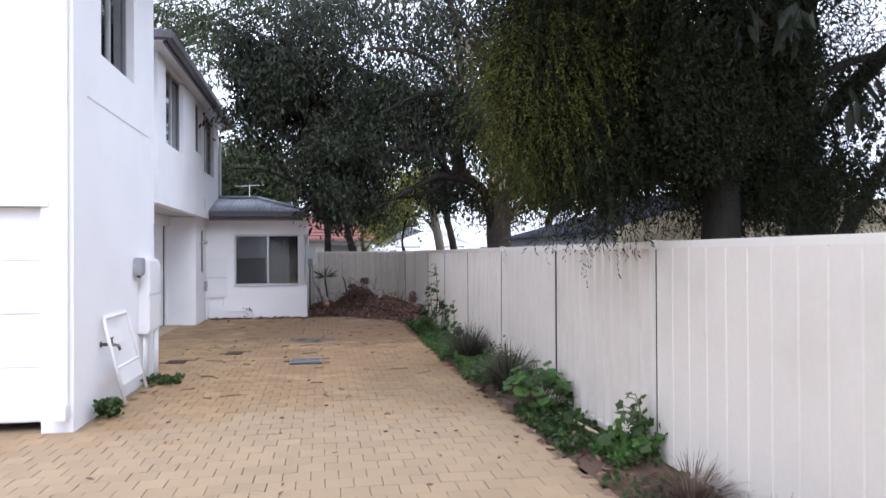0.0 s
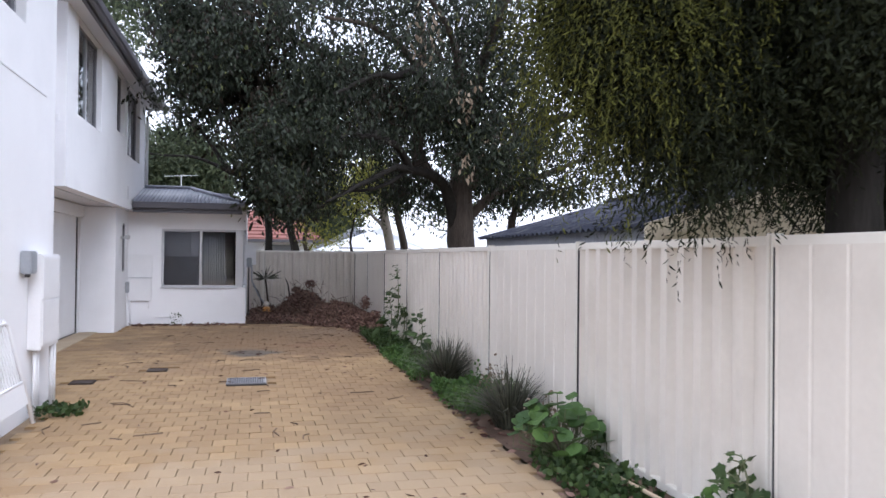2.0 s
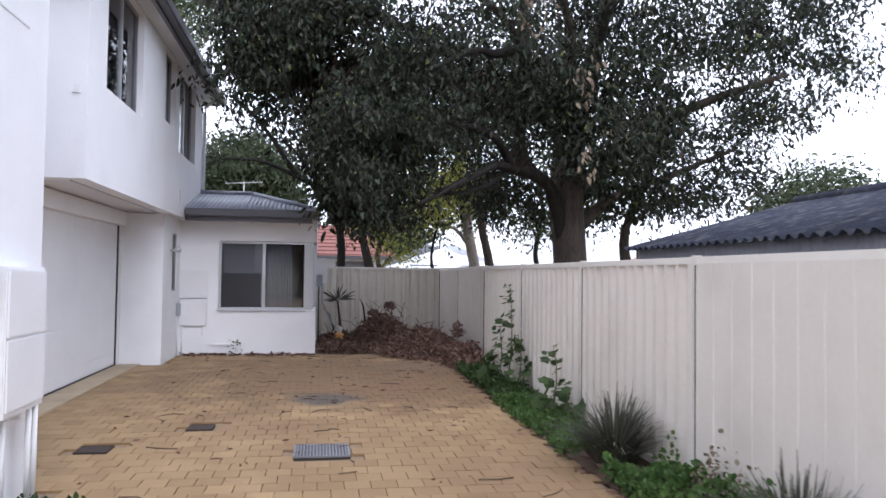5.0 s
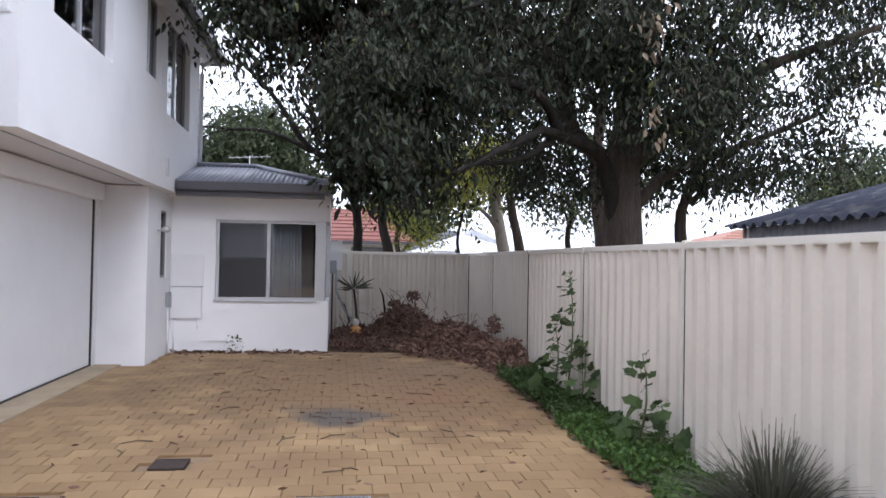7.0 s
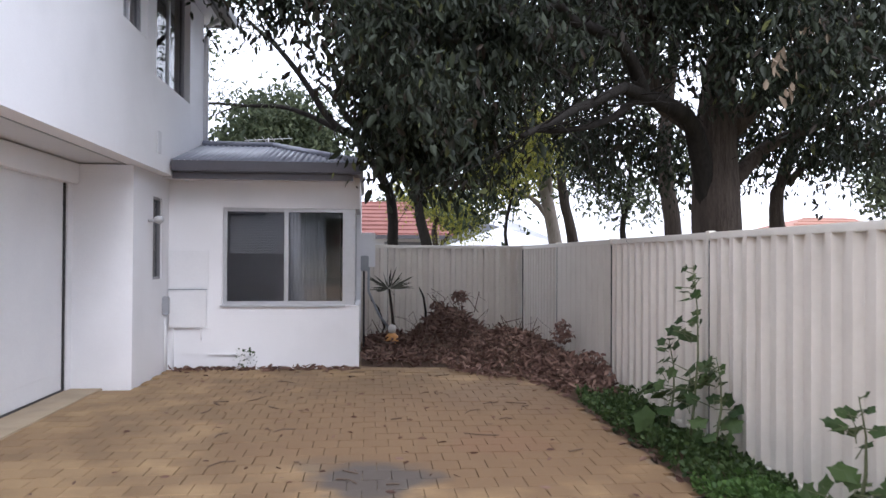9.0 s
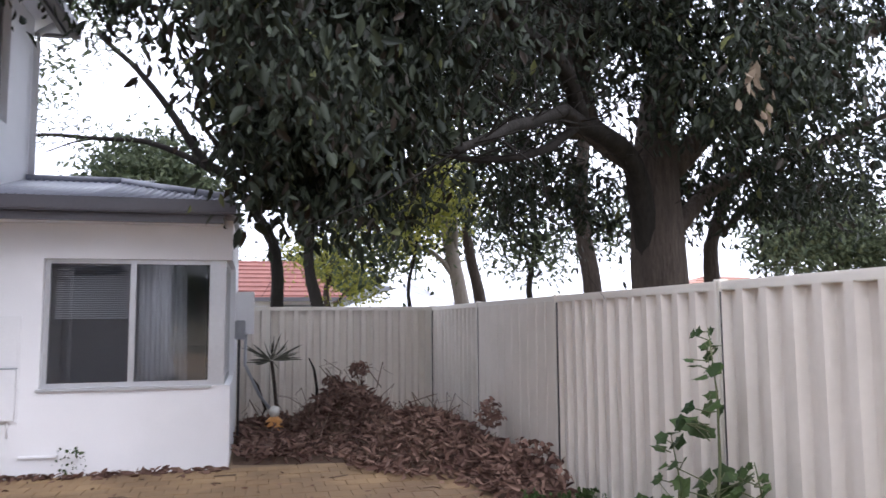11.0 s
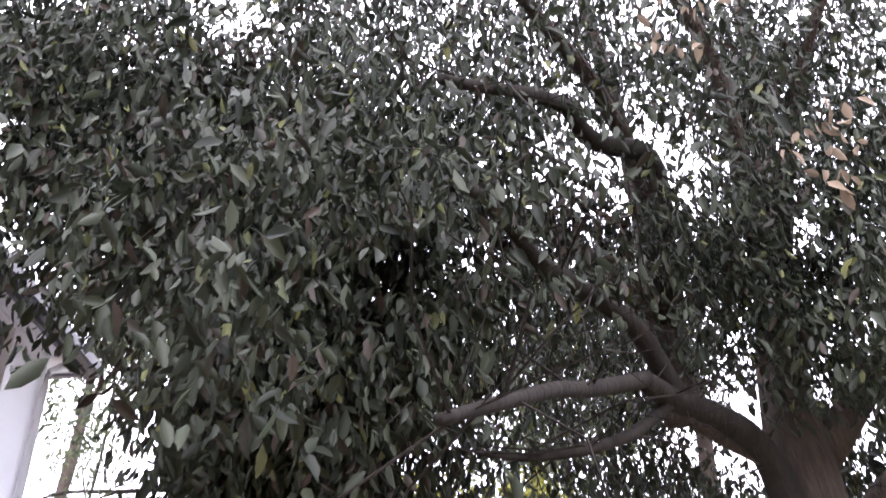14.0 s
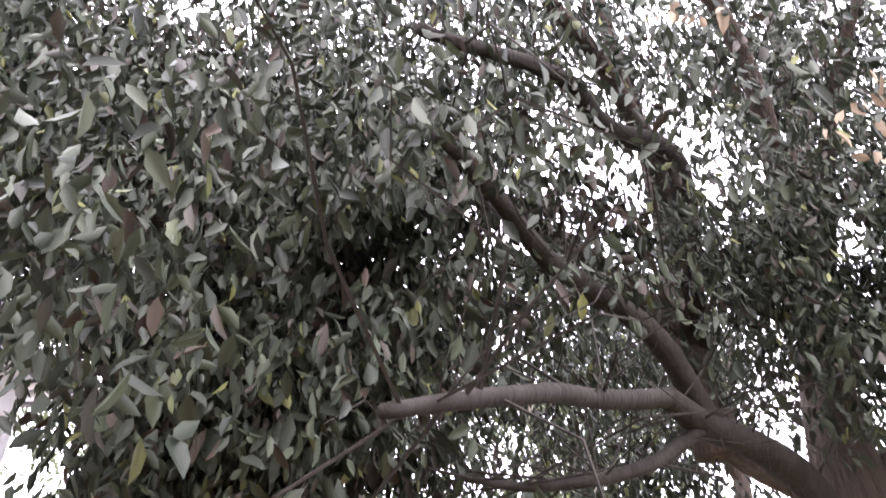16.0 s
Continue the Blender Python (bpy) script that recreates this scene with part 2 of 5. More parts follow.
def box_into(bm, a, b, bevel=0.0, turn=None):
    a, b = Vector(a), Vector(b)
    size, mid = b - a, (a + b) / 2
    made = bmesh.ops.create_cube(bm, size=1.0)["verts"]
    m = Matrix.Translation(mid) @ (turn or Matrix.Identity(4)) @ Matrix.Diagonal((abs(size.x), abs(size.y), abs(size.z), 1))
    bmesh.ops.transform(bm, matrix=m, verts=made)
    if bevel:
        edges = list({e for v in made for e in v.link_edges})
        bmesh.ops.bevel(bm, geom=edges, offset=bevel, segments=2, affect="EDGES")
    return bm


def boxes(name, spans, mat, parent=None, label="", bevel=0.0):
    bm = bmesh.new()
    for a, b in spans:
        box_into(bm, a, b, bevel)
    return part(name, bm, mat, parent, label)


def empty(name, x=0, y=0, z=0):
    ob = new(name)
    ob.location = (x, y, z)
    ob.empty_display_size = 0.1
    bpy.context.view_layer.update()
    return ob


def tube_into(bm, points, radii, sides=8, caps=True):
    """A tapered tube along points."""
    points = [Vector(p) for p in points]
    rings = []
    ref = Vector((0.31, 0.17, 0.93))
    for i, p in enumerate(points):
        d = (points[min(i + 1, len(points) - 1)] - points[max(i - 1, 0)]).normalized()
        u = d.cross(ref)
        if u.length < 0.05:
            u = d.cross(Vector((1, 0, 0)))
        u.normalize()
        v = d.cross(u)
        r = radii[i] if isinstance(radii, (list, tuple)) else radii
        rings.append([bm.verts.new(p + r * (math.cos(a) * u + math.sin(a) * v)) for a in (2 * math.pi * k / sides for k in range(sides))])
    for r0, r1 in zip(rings, rings[1:]):
        for k in range(sides):
            bm.faces.new((r0[k], r0[(k + 1) % sides], r1[(k + 1) % sides], r1[k]))
    if caps:
        bm.faces.new(rings[0][::-1])
        bm.faces.new(rings[-1])
    return bm


def tube(name, points, radii, mat, parent=None, label="", sides=8):
    return part(name, tube_into(bmesh.new(), points, radii, sides), mat, parent, label, True)


def leaves(name, centres, size, mat, parent=None, label="", droop=0.5, width=0.42, seed=1, spread=0.35, fold=0.18, direction=None):
    """One mesh of many folded leaves, each of six corners; centres: (n, 3) array."""
    rng = np.random.default_rng(seed)
    c = np.asarray(centres, float)
    n = len(c)
    if direction is None:
        d = rng.normal(size=(n, 3))
        d[:, 2] = d[:, 2] * 0.7 - droop * 1.6
    else:
        d = np.asarray(direction, float) + rng.normal(size=(n, 3)) * spread
    d /= np.linalg.norm(d, axis=1)[:, None]
    q = rng.normal(size=(n, 3))
    u = np.cross(d, q)
    u /= np.linalg.norm(u, axis=1)[:, None]
    w = np.cross(d, u)
    ln = size * (0.65 + 0.7 * rng.random(n))[:, None]
    wd = ln * width
    v = np.stack([c, c + d * ln * 0.35 + u * wd * 0.5 + w * ln * fold * 0.5, c + d * ln * 0.72 + u * wd * 0.38 + w * ln * fold * 0.4,
                  c + d * ln - w * ln * fold * 0.3, c + d * ln * 0.72 - u * wd * 0.38 + w * ln * fold * 0.4,
                  c + d * ln * 0.35 - u * wd * 0.5 + w * ln * fold * 0.5], 1).reshape(-1, 3)
    base = np.arange(n)[:, None] * 6
    f = np.concatenate([base + np.array([[0, 1, 2, 3]]), base + np.array([[0, 3, 4, 5]])], 1).reshape(-1)
    me = bpy.data.meshes.new(name)
    me.vertices.add(n * 6)
    me.vertices.foreach_set("co", v.ravel())
    me.loops.add(n * 8)
    me.loops.foreach_set("vertex_index", f.astype(np.int32))
    me.polygons.add(n * 2)
    me.polygons.foreach_set("loop_start", np.arange(0, n * 8, 4, dtype=np.int32))
    me.update(calc_edges=True)
    me.materials.append(mat)
    ob = new(name, me)
    if parent:
        ob.parent = parent
    if label:
        ob["label"] = label
    return ob


def lobes(spots, per, seed, clump=0.0, hollow=0.35):
    """Leaf places in the outer part of ellipsoid lobes (x, y, z, rx, ry, rz, share), gathered into sprigs."""
    rng = np.random.default_rng(seed)
    got = []
    for x, y, z, rx, ry, rz, share in spots:
        k = int(per * share)
        sprigs = max(4, k // 14) if clump else k
        d = rng.normal(size=(sprigs, 3))
        d /= np.linalg.norm(d, axis=1)[:, None]
        r = (hollow + (1 - hollow) * rng.random(sprigs) ** 0.6)[:, None]
        p = d * r * np.array([rx, ry, rz]) * (0.86 + 0.3 * rng.random(sprigs))[:, None] + np.array([x, y, z])
        if clump:
            p = np.repeat(p, 14, 0) + rng.normal(size=(sprigs * 14, 3)) * clump
        got.append(p)
    return np.concatenate(got)


def ground_z(x, y):
    """The paving falls gently to the drain in its middle."""
    near = max(0.0, min(1.0, (11.0 - y) / 11.0))
    far = max(0.0, min(1.0, (y - 11.0) / 6.0))
    return -0.035 + 0.135 * near ** 1.4 + 0.035 * far


# ---- ground ----
def ground_sheet(name, x0, x1, y0, y1, step, mat, drop, label):
    xs, ys = np.arange(x0, x1 + 1e-6, step), np.arange(y0, y1 + 1e-6, step)
    v = [(x, y, ground_z(x, y) + drop) for y in ys for x in xs]
    w = len(xs)
    f = [(j * w + i, j * w + i + 1, (j + 1) * w + i + 1, (j + 1) * w + i) for j in range(len(ys) - 1) for i in range(w - 1)]
    ob = mesh_object(name, v, f, mat)
    return tagged(ob, label, "ground", kind="structure")


far_ground = mesh_object("ground", [(-900, -900, -0.12), (900, -900, -0.12), (900, 900, -0.12), (-900, 900, -0.12)], [(0, 1, 2, 3)], GROUND)
tagged(far_ground, "dry grassy earth spreading out round the houses", "ground", kind="structure")
driveway = ground_sheet("driveway", -4.4, 2.2, -8, 22, 0.4, SAND, -0.022, "driveway of tan clay pavers bedded in dark sand")
tagged(driveway, category="driveway")
apron = boxes("garage_apron", [((-3.27, 12.3, -.03), (-2.9, 17.24, .006))], CONCRETE, None, "", .004)
tagged(apron, "narrow strip of pale concrete along the garage door", "apron", kind="structure")
garden_bed = ground_sheet("garden_bed", 2.0, 2.8, -8, 22, 0.2, SOIL, 0.004, "narrow strip of bare brown soil and litter beside the fence")
tagged(garden_bed, category="garden bed")

# ---- white house with the first garage ----
HX, HY0, HY1 = -2.02, 7.02, 10.3
house_a = tagged(empty("house", -4, 8.5), "white rendered two-storey house with a garage door beside the driveway", "house")


def put(ob, root):
    """Hang a part built in world coordinates under an Empty that stands elsewhere."""
    ob.parent = root
    ob.matrix_parent_inverse = root.matrix_world.inverted()
    return ob


def wall_y(name, x0, x1, y0, y1, z0, z1, holes, root, mat=RENDER_WHITE, label=""):
    """A wall that runs along y between x0 and x1, with holes (y, y, z, z)."""
    spans, at = [], y0
    for a, b, c, d in sorted(holes):
        spans += [((x0, at, z0), (x1, a, z1)), ((x0, a, z0), (x1, b, c)), ((x0, a, d), (x1, b, z1))]
        at = b
    spans.append(((x0, at, z0), (x1, y1, z1)))
    spans = [s for s in spans if s[1][2] - s[0][2] > 0.004 and s[1][1] - s[0][1] > 0.004]
    return [put(boxes(name, [s], mat, None, label), root) for s in spans]


def wall_x(name, y0, y1, x0, x1, z0, z1, holes, root, mat=RENDER_WHITE, label=""):
    spans, at = [], x0
    for a, b, c, d in sorted(holes):
        spans += [((at, y0, z0), (a, y1, z1)), ((a, y0, z0), (b, y1, c)), ((a, y0, d), (b, y1, z1))]
        at = b
    spans.append(((at, y0, z0), (x1, y1, z1)))
    spans = [s for s in spans if s[1][2] - s[0][2] > 0.004 and s[1][0] - s[0][0] > 0.004]
    return [put(boxes(name, [s], mat, None, label), root) for s in spans]


def window_y(x, y0, y1, z0, z1, root, split=0.5, bar=0.045, frame_mat=ALU_DARK):
    """A sliding window in a wall along y; x is the glass plane."""
    w = put(boxes("window", [((x - .03, y0, z0), (x + .03, y1, z0 + bar)), ((x - .03, y0, z1 - bar), (x + .03, y1, z1)),
                             ((x - .03, y0, z0 + bar), (x + .03, y0 + bar, z1 - bar)), ((x - .03, y1 - bar, z0 + bar), (x + .03, y1, z1 - bar))], frame_mat), root)
    ym = y0 + (y1 - y0) * split
    if y1 - y0 > 0.8:
        put(boxes("mullion", [((x - .026, ym - bar / 2, z0 + bar + .001), (x + .026, ym + bar / 2, z1 - bar - .001))], ALU), w)
        panes = [(y0 + bar, ym - bar / 2), (ym + bar / 2, y1 - bar)]
    else:
        panes = [(y0 + bar, y1 - bar)]
    for a, b in panes:
        g = put(boxes("pane", [((x - .004, a, z0 + bar), (x + .004, b, z1 - bar))], GLASS), w)
        g.visible_shadow = False
    return w


wall_y("wall", HX - 0.25, HX, HY0, HY1, -0.1, 5.4, [(7.9, 9.25, 3.6, 4.95)], house_a)
wall_x("wall", HY0, HY0 + 0.25, -9.0, HX - 0.25, -0.1, 5.4, [(-7.6, HX - 0.27, -0.1, 2.0)], house_a)
wall_x("wall", HY1 - 0.25, HY1, -9.0, HX - 0.25, -0.1, 5.4, [], house_a)
wall_y("wall", -9.25, -9.0, HY0, HY1, -0.1, 5.4, [], house_a)
window_y(HX - 0.12, 7.9, 9.25, 3.6, 4.95, house_a)
put(boxes("room_floor", [((-9, HY0 + .25, 2.6), (HX - .25, HY1 - .25, 2.8))], PLASTER_IN), house_a)
# strip in a darker tone draws the shadow of the wall joint
put(boxes("joint_bead", [((HX, 7.45, 3.075), (HX + .006, 9.95, 3.087))], SOFFIT, None, "shadow line of a construction joint"), house_a)
put(boxes("corner_bead", [((HX - .02, HY0 - .008, 0.1), (HX + .006, HY0, 5.4))], TRIM_WHITE), house_a)
put(boxes("garage_lintel", [((-7.7, HY0 - .03, 2.0), (HX - .2, HY0, 2.07))], TRIM_WHITE), house_a)
door_a = put(boxes("garage_door", [((-7.6, HY0 + .1, 0.06), (HX - .27, HY0 + .14, 2.0))], TRIM_WHITE, None, "closed white garage door"), house_a)
for k in range(4):
    put(boxes("door_panel", [((-7.58, HY0 + .086, 0.075 + k * .482), (HX - .29, HY0 + .1, 0.545 + k * .482))], TRIM_WHITE, None, "", 0.004), door_a)
put(boxes("roof", [((-9.4, HY0 - .5, 5.4), (HX + .5, HY1 + .4, 5.5))], SOFFIT), house_a)
put(boxes("gutter", [((HX + .5, HY0 - .5, 5.36), (HX + .62, HY1 + .4, 5.52))], GUTTER), house_a)

# ---- white house with the second garage and overhanging upper floor ----
UX, UY0, UY1, UZ0, UZ1 = -2.47, 12.73, 20.0, 2.42, 4.92
GX = -3.22
house_b = tagged(empty("house", -5, 16), "white rendered two-storey house, upper floor overhanging a wide garage", "house")
UP_WINDOWS = [(13.38, 15.05, 3.51, 4.9), (16.45, 17.27, 3.79, 4.9), (17.6, 19.2, 3.48, 4.9)]
wall_y("wall", UX - .22, UX, UY0, UY1, UZ0, UZ1, UP_WINDOWS, house_b, label="white rendered upper wall")
wall_x("wall", UY0, UY0 + .22, -9.0, UX - .22, UZ0, UZ1, [], house_b)
wall_x("wall", UY1 - .22, UY1, -9.0, UX - .22, UZ0, UZ1, [], house_b)
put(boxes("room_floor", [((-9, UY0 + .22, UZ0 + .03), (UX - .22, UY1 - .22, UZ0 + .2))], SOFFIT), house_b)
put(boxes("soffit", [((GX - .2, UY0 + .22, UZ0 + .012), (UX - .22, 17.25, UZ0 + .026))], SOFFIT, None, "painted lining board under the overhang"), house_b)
# grey strip painted as the shadow line under the overhang edge
put(boxes("shadow_line", [((UX - .205, UY0 + .2, UZ0 - .008), (UX - .19, 17.2, UZ0))], GREY_METAL), house_b)
wall_y("wall", -9.25, -9.0, 12.05, UY1, -0.05, UZ1, [], house_b)
wall_x("wall", UY1 - .22, UY1, -9.0, -2.85, -0.05, UZ0, [], house_b)
for a, b, c, d in UP_WINDOWS:
    window_y(UX - .11, a, b, c, d, house_b, 0.55)
put(boxes("lintel", [((GX - .2, 12.3, 2.2), (GX + .06, 17.25, UZ0))], RENDER_WHITE, None, "rendered beam over the garage door", 0.01), house_b)
wall_x("wall", 17.25, 17.45, GX - .2, -2.6, -0.05, UZ0 - .002, [], house_b)
wall_y("wall", -2.8, -2.6, 17.45, 18.75, -0.05, UZ0 - .002, [(18.0, 18.38, 1.15, 2.14)], house_b)
window_y(-2.65, 18.0, 18.38, 1.15, 2.14, house_b, bar=.03)
wall_x("wall", 12.05, 12.3, -9, GX + .06, -0.05, UZ0, [], house_b)
door_b = put(boxes("garage_door", [((GX - .09, 12.3, 0.0), (GX - .05, 17.1, 2.2))], TRIM_WHITE, None, "closed white ribbed sectional garage door"), house_b)
# dark strip in place of the shade below the door
put(boxes("door_seal", [((GX - .1, 12.3, -.02), (GX - .028, 17.1, .02))], DARK, None, "dark strip drawn for the shaded gap under the door"), door_b)
for k in range(4):
    for j in range(3):
        put(boxes("door_panel", [((GX - .05, 12.34, 0.03 + k * .543 + j * .181), (GX - .045, 17.08, 0.208 + k * .543 + j * .181))], TRIM_WHITE, None, "", 0.002), door_b)
# solid dark strip gives the side gap its shade
put(boxes("door_gap", [((GX - .088, 17.1, 0.0), (GX - .03, 17.13, 2.2))], DARK, None, "dark gap beside the garage door"), house_b)
put(boxes("jamb", [((GX - .19, 17.13, -0.02), (GX - .01, 17.25, 2.2))], RENDER_WHITE), house_b)
wall_x("wall", 12.3, 12.5, -9, GX - .3, -0.05, UZ0, [], house_b)

# eaves and roof of the second house
EX, EY1, EZ = -2.2, 20.4, 4.92
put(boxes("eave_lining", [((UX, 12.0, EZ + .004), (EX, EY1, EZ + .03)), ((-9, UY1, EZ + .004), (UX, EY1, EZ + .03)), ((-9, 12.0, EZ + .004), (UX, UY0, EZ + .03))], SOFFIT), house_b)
gut = bmesh.new()
for a, b in (((EX, 11.88, EZ - .02), (EX + .12, EY1 + .12, EZ + .13)), ((-9, EY1, EZ - .02), (EX, EY1 + .12, EZ + .13)), ((-9, 11.88, EZ - .02), (EX, 12.0, EZ + .13))):
    box_into(gut, a, b, 0.02)
put(part("gutter", gut, GUTTER, None, "dark grey eaves gutter"), house_b)
put(boxes("fascia", [((EX - .05, 12.05, EZ - .05), (EX - .003, EY1 - .03, EZ + .003))], GUTTER), house_b)
ridge = [(-5.6, 15.6, 6.35), (-5.6, 17.0, 6.35)]
put(mesh_object("roof", [(EX + .03, 11.95, EZ + .14), (EX + .03, EY1 + .05, EZ + .14), (-9.2, EY1 + .05, EZ + .14), (-9.2, 11.95, EZ + .14), *ridge],
                [(0, 1, 5, 4), (1, 2, 5), (2, 3, 4, 5), (3, 0, 4)], ROOF_STEEL), house_b)
tube_b = put(tube("downpipe", [(UX + .05, UY1 - .06, 2.95), (UX + .05, UY1 - .06, 4.6), (UX + .06, UY1 - .05, 4.75), (EX - .06, UY1 + .1, 4.93)], 0.038, TRIM_WHITE, None, "white painted downpipe"), house_b)
put(boxes("wall_vent", [((UX, 17.66, 2.61), (UX + .012, 17.8, 2.865))], SOFFIT, None, "small wall vent"), house_b)
put(boxes("bracket", [((-2.60, UY0 - .02, 3.30), (-2.56, UY0, 3.38)), ((-2.62, UY0 - .02, 3.29), (-2.54, UY0, 3.305))], TRIM_WHITE), house_b)

# small porch roof between the houses
porch = tagged(empty("porch_roof", -3.3, 11.2), "low porch roof with a dark grey gutter between two houses", "porch")
put(boxes("gutter", [((-4.2, 11.0, 2.36), (-2.5, 11.12, 2.56))], GUTTER, None, "", 0.015), porch)
put(boxes("roof", [((-4.2, 11.12, 2.40), (-2.63, 12.04, 2.48))], ROOF_STEEL), porch)
put(boxes("post", [((-4.0, 11.15, 0.0), (-3.9, 11.25, 2.4))], TRIM_WHITE), porch)

# ---- single-storey room at the end ----
RX0, RX1, RY0, RY1 = -2.6, -0.18, 18.69, 21.3
annex = tagged(empty("annex", -1.4, 20), "white rendered single-storey room with a corner window and grey roof", "annex")
WX0, WX1, WZ0, WZ1 = -1.93, -0.18, 0.80, 2.06
wall_x("wall", RY0, RY0 + .2, RX0, WX0, -0.05, 2.5, [], annex)
for a, b in (((WX0, RY0, -.05), (RX1, RY0 + .2, WZ0)), ((WX0, RY0, WZ1), (RX1, RY0 + .2, 2.5)), ((RX1 - .2, RY0 + .2, -.05), (RX1, 20.1, WZ0)),
             ((RX1 - .2, RY0 + .2, WZ1), (RX1, 20.1, 2.5)), ((RX1 - .2, 20.1, -.05), (RX1, RY1, 2.5))):
    put(boxes("wall", [(a, b)], RENDER_WHITE), annex)
wall_x("wall", RY1 - .2, RY1, RX0, RX1 - .2, -0.05, 2.5, [], annex)
wall_y("wall", RX0 - .2, RX0, RY0 + .06, RY1, -0.05, 2.5, [], annex)
put(boxes("room_floor", [((RX0, RY0 + .2, 0), (RX1 - .2, RY1 - .2, .06))], SOIL), annex)
put(boxes("ceiling", [((RX0, RY0 + .2, 2.4), (RX1 - .2, RY1 - .2, 2.44))], PLASTER_IN), annex)
fy = RY0 + .1
win = put(boxes("window", [((WX0, fy - .03, WZ0), (-.3, fy + .03, WZ0 + .05)), ((WX0, fy - .03, WZ1 - .045), (-.3, fy + .03, WZ1)), ((WX0, fy - .03, WZ0 + .05), (WX0 + .045, fy + .03, WZ1 - .045)),
                           ((-.40, fy - .03, WZ0 + .05), (-.3, fy + .03, WZ1 - .045))], ALU, None, "aluminium sliding window frame"), annex)
put(boxes("mullion", [((-1.155, fy - .04, WZ0 + .05), (-1.10, fy + .02, WZ1 - .045))], ALU), win)
for a, b in ((WX0 + .045, -1.155), (-1.10, -.40)):
    g = put(boxes("pane", [((a, fy - .004, WZ0 + .05), (b, fy + .004, WZ1 - .045))], GLASS), win)
    g.visible_shadow = False
put(boxes("sill", [((WX0 - .02, RY0 - .03, WZ0 - .02), (-.36, RY0 + .07, WZ0 + .004))], ALU, None, "thin metal sill"), win)
side = put(boxes("window", [((-.30, fy - .03, WZ0), (-.24, 20.1, WZ0 + .05)), ((-.30, fy - .03, WZ1 - .045), (-.24, 20.1, WZ1)), ((-.30, fy - .03, WZ0 + .05), (-.24, fy + .06, WZ1 - .045)), ((-.30, 20.04, WZ0 + .05), (-.24, 20.1, WZ1 - .045)), ((-.30, 19.4, WZ0 + .05), (-.24, 19.45, WZ1 - .045))], ALU), annex)
for a, b in ((fy + .06, 19.4), (19.45, 20.04)):
    g = put(boxes("pane", [((-.274, a, WZ0 + .05), (-.266, b, WZ1 - .045))], GLASS), side)
    g.visible_shadow = False
put(boxes("gutter", [((UX + .01, 18.2, 2.465), (-.14, 18.33, 2.60)), ((-.26, 18.33, 2.465), (-.14, 21.5, 2.60))], GUTTER, None, "dark grey eaves gutter", 0.015), annex)
put(boxes("fascia", [((UX + .01, 18.29, 2.385), (-.26, 18.36, 2.463))], GUTTER), annex)
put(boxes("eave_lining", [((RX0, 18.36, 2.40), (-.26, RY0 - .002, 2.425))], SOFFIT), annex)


def corrugated(name, corner, along, up, width, length, pitch, depth, mat, trim=None):
    """A corrugated sheet: waves along 'along', ribs running 'up'; trim(u) gives the rib's length."""
    corner, along, up = Vector(corner), Vector(along).normalized(), Vector(up).normalized()
    nrm = along.cross(up).normalized()
    steps = int(width / pitch * 6)
    v, f = [], []
    for i in range(steps + 1):
        u = width * i / steps
        h = depth * math.sin(2 * math.pi * u / pitch)
        top = trim(u) if trim else length
        for s in (0.0, max(top, 0.01)):
            v.append(corner + along * u + up * s + nrm * h)
    for i in range(steps):
        f.append((2 * i, 2 * i + 2, 2 * i + 3, 2 * i + 1))
    ob = mesh_object(name, v, f, mat, None, "", True)
    m = ob.modifiers.new("thick", "SOLIDIFY")
    m.thickness = 0.004
    return ob


run = math.hypot(1.68, 0.43)
put(corrugated("roof", (UX, 18.22, 2.602), (1, 0, 0), (0, 1.68, 0.43), 2.32, run, 0.076, 0.009, ROOF_STEEL, lambda u: run * min(1.0, (2.32 - u) / 1.3)), annex)
put(corrugated("roof", (-.15, 18.22, 2.602), (0, 1, 0), (-1.3, 0, 0.43), 3.36, 1.37, 0.076, 0.009, ROOF_STEEL, lambda u: 1.37 * min(1.0, u / 1.68, (3.36 - u) / 1.68)), annex)
put(tube("hip_cap", [(-.17, 18.24, 2.627), (-1.45, 19.9, 3.047)], 0.045, ROOF_STEEL), annex)
put(tube("ridge_cap", [(-1.45, 19.9, 3.047), (UX + .02, 19.9, 3.047)], 0.05, ROOF_STEEL), annex)
put(boxes("roof", [((UX, 19.92, 2.6), (-.6, 21.4, 2.95))], ROOF_STEEL), annex)

# ---- steel fence ----
FX, FTOP = 2.62, 1.64
POSTS = [5.04 + 2.37 * k for k in range(-5, 8)]


